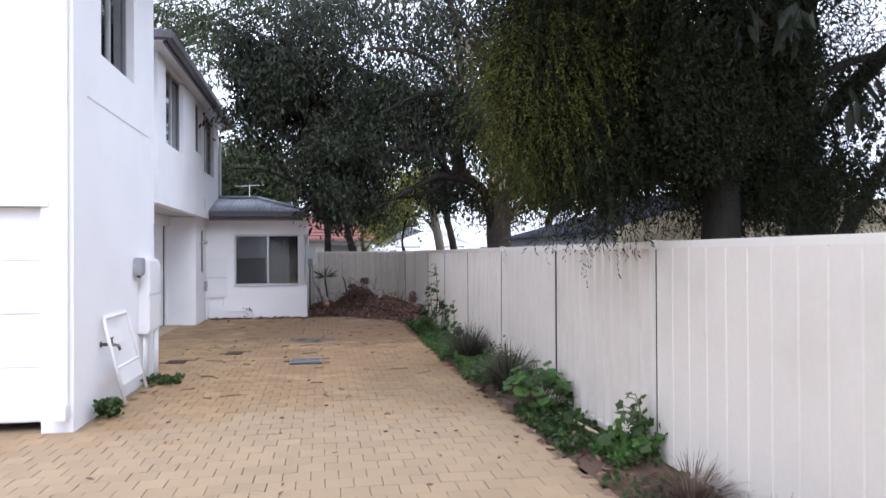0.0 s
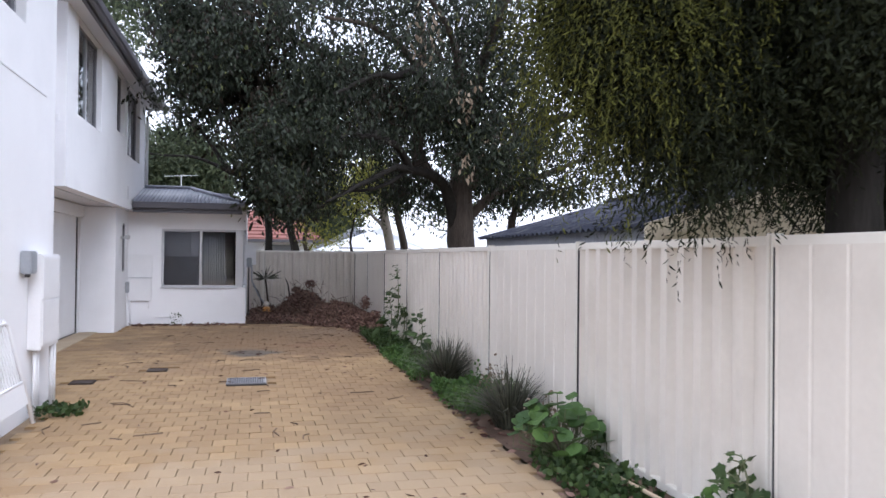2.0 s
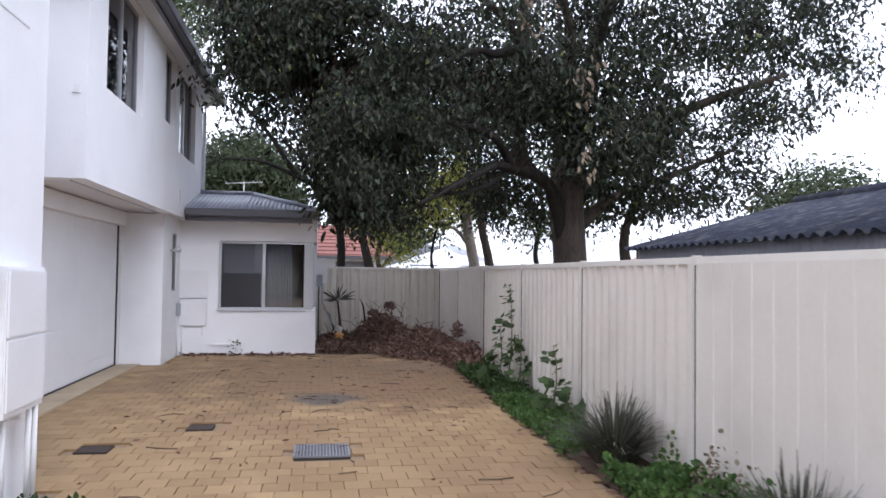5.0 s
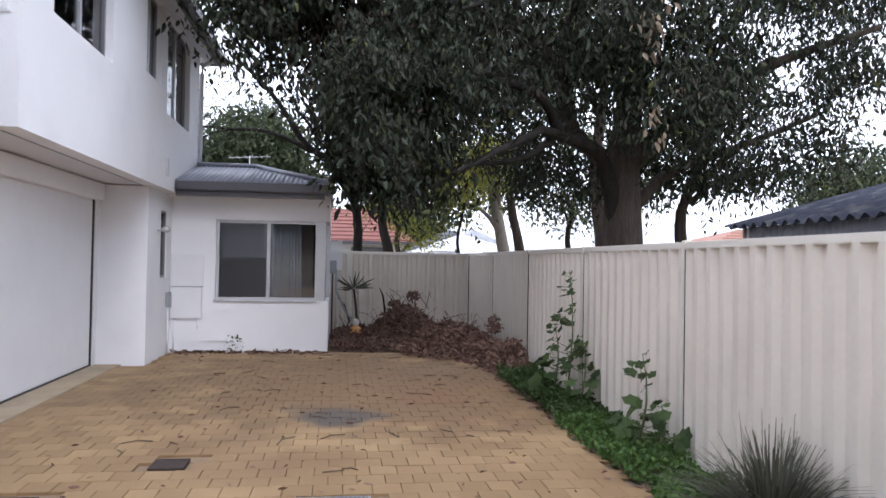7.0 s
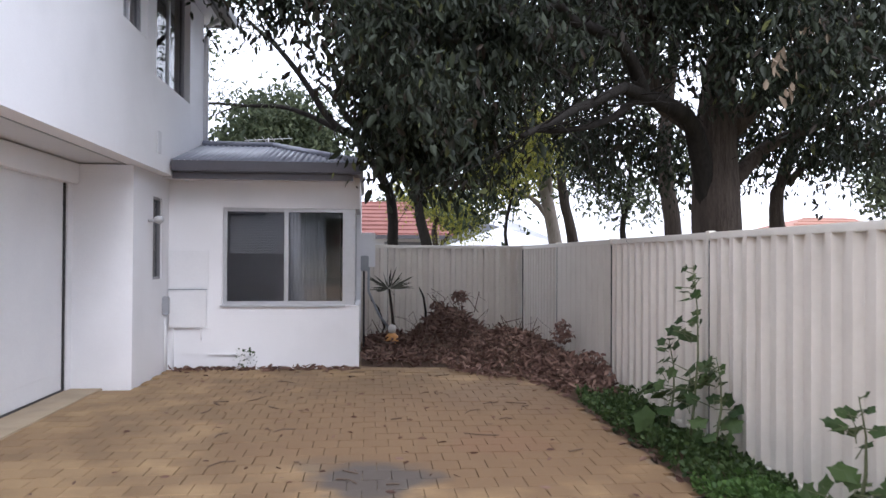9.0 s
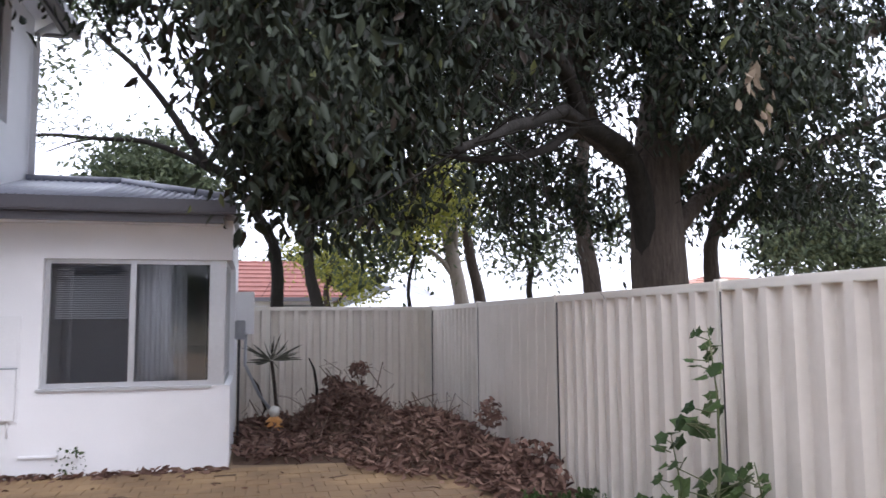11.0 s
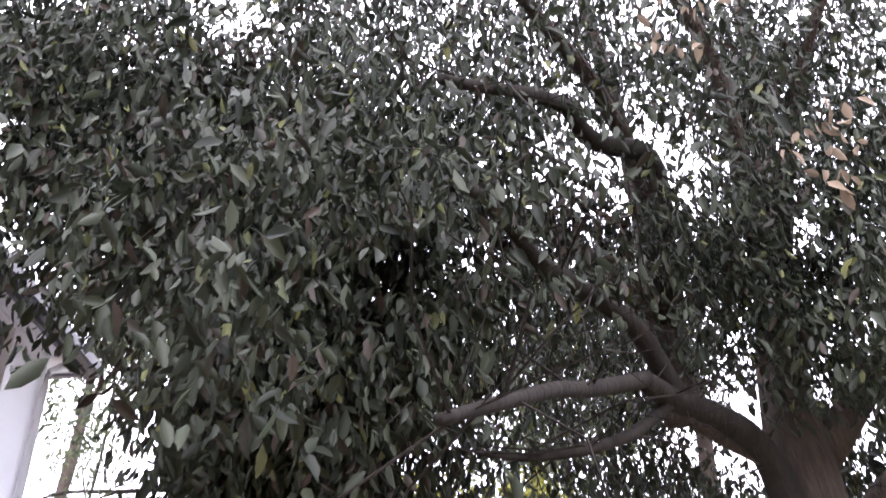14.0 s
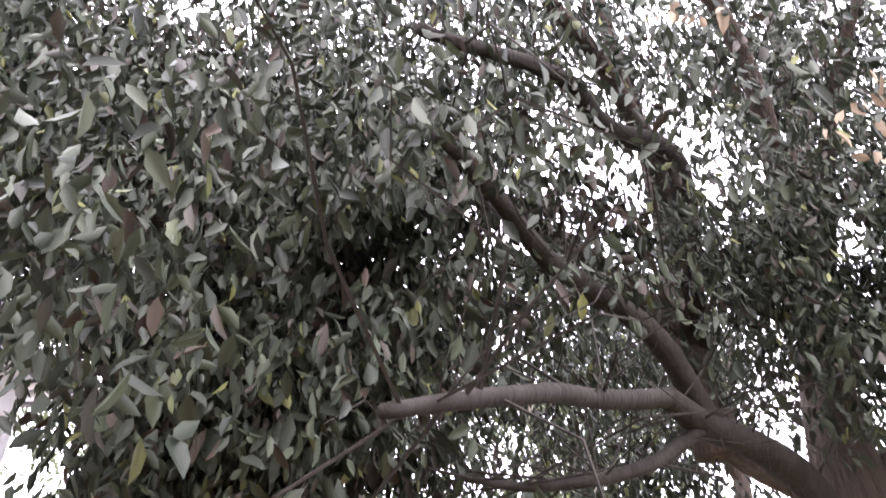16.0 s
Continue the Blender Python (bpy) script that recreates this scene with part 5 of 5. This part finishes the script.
put(leaves("sprigs", lobes([(1.35, 20.4, .83, .13, .1, .12, 1), (1.0, 20.5, .68, .1, .1, .08, .6), (2.4, 18.2, .5, .12, .25, .14, 1.2), (2.42, 17.0, .25, .1, .7, .16, 2)], 110, 79), .07, LITTER, None, "withered sprigs", seed=80, width=.5), heap)["kind"] = "stuff"
stick = tagged(tube("stick", [(.86, 20.9, .1), (.86, 20.9, .55), (.82, 20.88, .8), (.75, 20.87, .95)], [.022, .02, .018, .008], BARK_DARK_SHADED), "dark crooked stick standing in the leaf heap", "stick")

# spiky plant on a thin stem
yucca = tagged(empty("plant", .28, 20.9, 0), "spiky rosette plant on a thin bare stem", "plant")
put(tube("stem", [(.28, 20.95, 0), (.34, 20.92, .35), (.30, 20.9, .7), (.27, 20.88, .92)], [.03, .025, .022, .02], BARK, None, "", 7), yucca)
put(tube("stem", [(.05, 20.9, 0), (.2, 20.95, .3), (.1, 20.95, .6), (-.02, 20.98, .75)], [.025, .02, .018, .015], BARK, None, "", 7), yucca)
rg = np.random.default_rng(5)
d = rg.normal(size=(60, 3))
d[:, 2] = abs(d[:, 2]) * .7 - .15
c = np.tile([.27, 20.88, .93], (60, 1)) + d * .02
put(leaves("rosette", c, .32, BLADE, None, "narrow dark green blades", seed=6, width=.07, direction=d, spread=.05, fold=.05), yucca)["kind"] = "stuff"

# small glazed figure among the leaves
ornament = tagged(empty("garden_ornament", .3, 20.35, .05), "small orange and white glazed garden ornament among dead leaves", "ornament")
bm = bmesh.new()
tube_into(bm, [(.3, 20.35, .05), (.3, 20.35, .12), (.3, 20.35, .22), (.3, 20.35, .27)], [.09, .12, .1, .05], 12)
put(part("body", bm, POT, None, "orange glazed body", True), ornament)
bm = bmesh.new()
tube_into(bm, [(.3, 20.35, .27), (.3, 20.35, .31), (.3, 20.35, .37), (.3, 20.35, .40)], [.04, .065, .06, .02], 12)
put(part("top", bm, POT_WHITE, None, "white glazed top", True), ornament)

# ---- fittings ----
meter = tagged(empty("meter_box", HX, 9.7, .6), "white painted electrical meter cabinet on the wall", "meter box")
put(boxes("cabinet", [((HX, 9.42, .6), (HX + .12, 10.05, 1.5))], TRIM_WHITE, None, "", .008), meter)
put(boxes("door", [((HX + .12, 9.44, .64), (HX + .132, 10.03, 1.06))], TRIM_WHITE, None, "", .003), meter)
put(boxes("door", [((HX + .12, 9.44, 1.08), (HX + .132, 10.03, 1.48))], TRIM_WHITE, None, "", .003), meter)
for k, (yy, xx) in enumerate(((9.5, .05), (9.6, .05), (9.9, .09), (9.98, .1))):
    put(tube("conduit", [(HX + xx, yy, ground_z(0, 9) - .02), (HX + xx, yy, .63)], .018, TRIM_WHITE, None, "", 8), meter)
isolator = tagged(empty("isolator_box", HX, 9.26, 1.32), "grey electrical isolator box on the white wall", "switch box")
put(boxes("body", [((HX, 9.17, 1.32), (HX + .1, 9.35, 1.53))], GREY_METAL, None, "", .012), isolator)
put(boxes("gland", [((HX + .03, 9.21, 1.29), (HX + .07, 9.25, 1.32))], DARK), isolator)

tap = tagged(empty("garden_tap", HX, 7.85, .62), "tarnished brass garden tap on the white wall", "tap")
put(tube("body", [(HX, 7.85, .66), (HX + .12, 7.85, .66), (HX + .17, 7.85, .65), (HX + .19, 7.85, .6)], [.016, .016, .018, .014], BRASS), tap)
put(tube("flange", [(HX, 7.85, .66), (HX + .012, 7.85, .66)], .032, BRASS), tap)
put(tube("spindle", [(HX + .11, 7.85, .66), (HX + .11, 7.85, .72)], .01, BRASS), tap)
put(boxes("handle", [((HX + .102, 7.81, .72), (HX + .118, 7.89, .733))], BRASS), tap)

# white gate frame leaning on the wall
gate = tagged(empty("metal_gate", HX + .2, 8.3, .07), "white tubular metal gate with mesh leaning against the wall", "gate")
gy0, gy1, gz0, gz1 = 7.8, 8.72, .07, .92


def lean_x(z):
    return HX + .25 - .21 * (z - gz0) / (gz1 - gz0)


def gp(y, z):
    return (lean_x(z), y, z)


put(tube("gate_frame", [gp(gy0, gz0), gp(gy0, gz1 - .08), gp(gy0 + .02, gz1 - .02), gp(gy0 + .08, gz1), gp(gy1 - .08, gz1), gp(gy1 - .02, gz1 - .02), gp(gy1, gz1 - .08), gp(gy1, gz0)], .018, TRIM_WHITE), gate)
put(tube("rail", [gp(gy0, .42), gp(gy1, .42)], .014, TRIM_WHITE), gate)
bm = bmesh.new()
v = [bm.verts.new(p) for p in (gp(gy0, .24), gp(gy1, .24), gp(gy1, .41), gp(gy0, .41))]
bm.faces.new(v)
pan = put(part("panel", bm, TRIM_WHITE), gate)
pan.modifiers.new("thick", "SOLIDIFY").thickness = .006
wires = bmesh.new()
for k in range(13):
    y = gy0 + .06 + k * .064
    tube_into(wires, [gp(y, .42), gp(min(gy1 - .02, y + .04), .96)], .0035, 4, False)
    tube_into(wires, [gp(y + .02, .42), gp(max(gy0 + .02, y - .04), .96)], .0035, 4, False)
put(part("mesh", wires, TRIM_WHITE, None, "white diamond wire mesh"), gate)["kind"] = "stuff"

spout = tagged(empty("downpipe", HX, 7.08, .05), "white downpipe and its foot at the house corner", "downpipe")
put(boxes("pipe", [((HX - .12, HY0 - .07, .22), (HX - .03, HY0 - .01, 5.35))], TRIM_WHITE, None, "", .01), spout)
put(boxes("shoe", [((HX - .13, HY0 - .16, .1), (HX - .02, HY0 - .01, .24))], TRIM_WHITE, None, "", .012), spout)

# on the second house and the annex
lamp = tagged(empty("wall_light", -2.6, 17.85, 1.85), "small round metal wall light beside a slit window", "wall light")
put(tube("arm", [(-2.6, 17.8, 1.84), (-2.5, 17.8, 1.84)], .018, ALU), lamp)
bm = bmesh.new()
bmesh.ops.create_uvsphere(bm, u_segments=14, v_segments=8, radius=.06, matrix=Matrix.Translation((-2.48, 17.8, 1.85)) @ Matrix.Diagonal((1, 1, .8, 1)))
put(part("shade", bm, ALU, None, "", True), lamp)
switch = tagged(empty("junction_box", -2.6, 18.45, .7), "grey junction box with a conduit on the wall", "junction box")
put(boxes("body", [((-2.6, 18.4, .7), (-2.53, 18.5, .93))], GREY_METAL, None, "", .01), switch)
put(tube("conduit", [(-2.57, 18.45, -.01), (-2.57, 18.45, .7)], .014, TRIM_WHITE), switch)
hatch = tagged(empty("meter_box", -2.25, RY0, .5), "flush white meter cabinet in the annex wall", "meter box")
put(boxes("frame", [((-2.595, RY0 - .012, .5), (-2.10, RY0, .518)), ((-2.595, RY0 - .012, 1.482), (-2.10, RY0, 1.5)), ((-2.595, RY0 - .012, .518), (-2.582, RY0, 1.482)), ((-2.113, RY0 - .014, .518), (-2.10, RY0, 1.482))], TRIM_WHITE), hatch)
put(boxes("door", [((-2.58, RY0 - .05, .52), (-2.12, RY0, 1.0))], TRIM_WHITE, None, "proud lower cabinet door", .005), hatch)
put(boxes("hood", [((-2.582, RY0 - .056, 1.001), (-2.118, RY0, 1.012))], GREY_METAL), hatch)
put(boxes("door", [((-2.58, RY0 - .007, 1.02), (-2.12, RY0, 1.48))], TRIM_WHITE, None, "flush upper cabinet door", .003), hatch)
put(tube("conduit", [(-2.53, RY0 - .02, 0), (-2.53, RY0 - .02, .52)], .014, TRIM_WHITE), hatch)
put(tube("conduit", [(-2.18, RY0 - .02, .36), (-2.18, RY0 - .02, .52)], .009, TRIM_WHITE), hatch)
plate = tagged(boxes("wall_ledge", [((-2.08, RY0 - .035, .165), (-1.73, RY0, .19))], RENDER_WHITE, None, "", .006), "narrow white ledge low on the annex wall", "ledge")
smeter = tagged(empty("meter_box", RX1, 20.5, 1.2), "pale grey meter box on the annex side wall", "meter box")
put(boxes("cabinet", [((RX1, 20.25, 1.28), (RX1 + .22, 20.75, 1.80))], TRIM_WHITE, None, "", .01), smeter)
put(boxes("switch", [((RX1, 20.1, 1.22), (RX1 + .12, 20.24, 1.45))], GREY_METAL, None, "", .01), smeter)
put(tube("conduit", [(RX1 + .05, 20.2, 0), (RX1 + .05, 20.2, 1.22)], .016, DARK), smeter)
put(tube("conduit", [(RX1 + .12, 20.5, 1.28), (RX1 + .12, 20.5, .9), (RX1 + .3, 20.7, .5), (RX1 + .45, 20.8, .3)], .02, GREY_METAL), smeter)
antenna = tagged(empty("tv_antenna", -2.0, 23.5, 2.0), "thin metal television antenna on a mast", "antenna")
put(tube("mast", [(-2.0, 23.5, -.1), (-2.0, 23.5, 3.72)], .014, ALU), antenna)
put(tube("boom", [(-2.45, 23.5, 3.66), (-1.55, 23.5, 3.72)], .008, ALU), antenna)
for k in range(6):
    put(tube("element", [(-2.4 + k * .16, 23.2, 3.67 + k * .01), (-2.4 + k * .16, 23.8, 3.67 + k * .01)], .005, ALU, None, "", 5), antenna)
    
# inside the annex: a curtain and a blind
curtain = []
for i in range(61):
    x = -1.09 + i * .0073
    y = RY0 + .26 + .014 * math.sin(i * 1.1) + .006 * math.sin(i * 2.7)
    curtain += [(x + .05 * i / 60, y, .5), (x - .015 * math.sin(i * .2), y, 2.15)]
cur = mesh_object("curtain", curtain, [(2 * i, 2 * i + 2, 2 * i + 3, 2 * i + 1) for i in range(60)], CURTAIN, None, "", True)
cur.modifiers.new("thick", "SOLIDIFY").thickness = .003
tagged(cur, "pale curtain hanging inside the annex window", "curtain")
# added curtain, blocks the bright view out through the side window
drape = []
for i in range(61):
    y = RY0 + .3 + i * .018
    drape += [(-.42 + .02 * math.sin(i * 1.3), y, .62), (-.42 + .02 * math.sin(i * 1.3), y, 2.15)]
drp = mesh_object("curtain", drape, [(2 * i, 2 * i + 2, 2 * i + 3, 2 * i + 1) for i in range(60)], DRAPE_BLOCK, None, "", True)
drp.modifiers.new("thick", "SOLIDIFY").thickness = .003
tagged(drp, "dark curtain added inside the annex side window to block outside light", "curtain")
blind = tagged(empty("venetian_blind", -1.5, RY0 + .26, 2.0), "venetian blind half lowered inside the annex window", "blind")
put(boxes("head_rail", [((-1.88, RY0 + .24, 2.0), (-1.16, RY0 + .28, 2.04))], TRIM_WHITE), blind)
for k in range(24):
    bm = box_into(bmesh.new(), (-.355, -.011, -.0008), (.355, .011, .0008))
    ob = part("slat", bm, CURTAIN)
    ob.matrix_world = pose(-1.52, RY0 + .26, 1.985 - k * .022, 25, 0, 0)
    bpy.context.view_layer.update()
    put(ob, blind)

# drains in the paving
def drain(x0, x1, y0, y1, label, bars):
    z = ground_z(0, (y0 + y1) / 2) + .004
    root = tagged(empty("drain_grate", (x0 + x1) / 2, (y0 + y1) / 2, z), label, "drain")
    # thin near-black slab stands for the shade down in the pit
    put(boxes("pit", [((x0, y0, z - .02), (x1, y1, z - .004))], DARK), root)
    w = .018
    put(boxes("frame", [((x0, y0, z - .004), (x1, y0 + w, z + .01)), ((x0, y1 - w, z - .004), (x1, y1, z + .01)), ((x0, y0 + w, z - .004), (x0 + w, y1 - w, z + .01)), ((x1 - w, y0 + w, z - .004), (x1, y1 - w, z + .01))], ALU_DARK if bars else RUST), root)
    if bars:
        n = 16
        for k in range(n):
            x = x0 + w + (x1 - x0 - 2 * w) * (k + .5) / n
            put(boxes("bar", [((x - .006, y0 + w, z - .003), (x + .006, y1 - w, z + .008))], ALU_DARK), root)
        for k in range(4):
            y = y0 + (y1 - y0) * (k + 1) / 5
            put(boxes("cross_bar", [((x0 + w, y - .004, z - .004), (x1 - w, y + .004, z + .005))], ALU_DARK), root)
    else:
        put(boxes("lid", [((x0 + w, y0 + w, z - .004), (x1 - w, y1 - w, z + .007))], RUST, None, "rusty iron lid"), root)
    return root


drain(-.29, .18, 10.98, 11.42, "galvanised steel grated drain set in the paving", True)
drain(-1.33, -1.09, 12.12, 12.38, "dark rusty square pit cover set in the paving", False)["group"] = "pit covers in the paving"
drain(-2.08, -1.82, 11.3, 11.56, "dark rusty square pit cover set in the paving", False)["group"] = "pit covers in the paving"

# litter and twigs on the paving
rg = np.random.default_rng(99)
n = 300
x = rg.uniform(-2.4, 2.0, n)
y = np.where(rg.random(n) < .65, rg.uniform(11, 18.5, n), rg.uniform(0, 12, n))
z = np.array([ground_z(a, b) for a, b in zip(x, y)]) + .006
d = rg.normal(size=(n, 3))
d[:, 2] = .05
tagged(leaves("fallen_leaves", np.stack([x, y, z], 1), .06, LITTER, seed=98, width=.3, direction=d, spread=.02, fold=.1), "dry brown leaves scattered over the paving", "leaves", kind="stuff")
n = 900
x = np.concatenate([rg.uniform(1.95, 2.55, 600), rg.uniform(-2.5, -.2, 300)])
y = np.concatenate([rg.uniform(2, 16, 600), 18.62 - abs(rg.normal(0, .12, 300))])
z = np.array([ground_z(a, b) for a, b in zip(x, y)]) + .012
d = rg.normal(size=(n, 3))
d[:, 2] *= .2
tagged(leaves("fallen_leaves", np.stack([x, y, z], 1), .08, LITTER, seed=97, width=.4, direction=d, spread=.05, fold=.2), "dead leaves gathered in the bed and along the wall", "leaves", kind="stuff")
tw = bmesh.new()
rng = random.Random(21)
for k in range(60):
    x, y = rng.uniform(-1.8, 1.9), rng.uniform(8, 18.3)
    a, l = rng.uniform(0, 6.28), rng.uniform(.06, .3)
    z = ground_z(x, y) + .008
    tube_into(tw, [(x, y, z), (x + l * .5 * math.cos(a), y + l * .5 * math.sin(a), z + .006), (x + l * math.cos(a + .3), y + l * math.sin(a + .3), z)], .005, 4)
tagged(part("twig_tangle", tw, TWIG), "short dry twigs scattered over the paving", "twigs", kind="stuff")
edge = tagged(tube("timber_edging", [(2.42, 5.2, .09), (2.36, 6.6, .07)], .014, CONCRETE), "pale weathered length of edging lying in the bed", "edging")

# ---- clay pavers ----
PW, PL, GAP, THICK = .192, .208, .004, .024


def paver_mesh():
    bm = bmesh.new()
    a, b, e = (PW - GAP) / 2, (PL - GAP) / 2, .0032
    lo = [bm.verts.new(p) for p in ((-a, -b, -THICK), (a, -b, -THICK), (a, b, -THICK), (-a, b, -THICK))]
    mi = [bm.verts.new(p) for p in ((-a, -b, -e), (a, -b, -e), (a, b, -e), (-a, b, -e))]
    hi = [bm.verts.new(p) for p in ((-a + e, -b + e, 0), (a - e, -b + e, 0), (a - e, b - e, 0), (-a + e, b - e, 0))]
    bm.faces.new(hi)
    for r0, r1 in ((lo, mi), (mi, hi)):
        for k in range(4):
            bm.faces.new((r0[k], r0[(k + 1) % 4], r1[(k + 1) % 4], r1[k]))
    me = bpy.data.meshes.new("paver")
    bm.to_mesh(me)
    bm.free()
    return me


one = paver_mesh()
one.materials.append(PAVER)
base_v = np.array([v.co for v in one.vertices])
base_f = [tuple(p.vertices) for p in one.polygons]
rg = np.random.default_rng(3)
single, rest_v, rest_f = 0, [], []
HOLES = [(-.29, .18, 10.98, 11.42), (-1.33, -1.09, 12.12, 12.38), (-2.08, -1.82, 11.3, 11.56)]
rows = int(26 / PL)
for j in range(rows):
    y = -4 + j * PL
    shift = (j % 2) * PW / 2
    for i in range(int(5.6 / PW) + 1):
        x = -3.45 + shift + i * PW
        limit = HX + .12 if HY0 - .15 < y < HY1 else (-3.3 if y < 17.15 else (-2.5 if y < 18.6 else 9))
        right = 2.02 if y < 16 else 2.5
        if x < limit or x > right or y > 18.62 and x < RX1 + .1 or y > 21.5:
            continue
        if any(a - PW * .45 < x < b + PW * .45 and c - PL * .45 < y < d2 + PL * .45 for a, b, c, d2 in HOLES):
            continue
        dz = rg.normal(0, .0012)
        slope = math.atan((ground_z(x, y + .1) - ground_z(x, y - .1)) / .2)
        turn = rg.normal(0, .006)
        m = Matrix.Translation((x, y, ground_z(x, y) + dz)) @ Matrix.Rotation(slope + rg.normal(0, .004), 4, "X") @ Matrix.Rotation(rg.normal(0, .004), 4, "Y") @ Matrix.Rotation(turn, 4, "Z")
        if -1.1 < x < 1.6 and 4.4 < y < 8.7 and single < 300:
            ob = new("paver", one)
            ob.parent = driveway
            ob.matrix_basis = m
            single += 1
        else:
            mm = np.array(m)
            k = len(rest_v) * 12
            rest_v.append(base_v @ mm[:3, :3].T + mm[:3, 3])
            rest_f += [tuple(q + k for q in f) for f in base_f]
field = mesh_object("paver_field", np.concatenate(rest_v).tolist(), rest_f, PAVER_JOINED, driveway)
field["kind"] = "stuff"
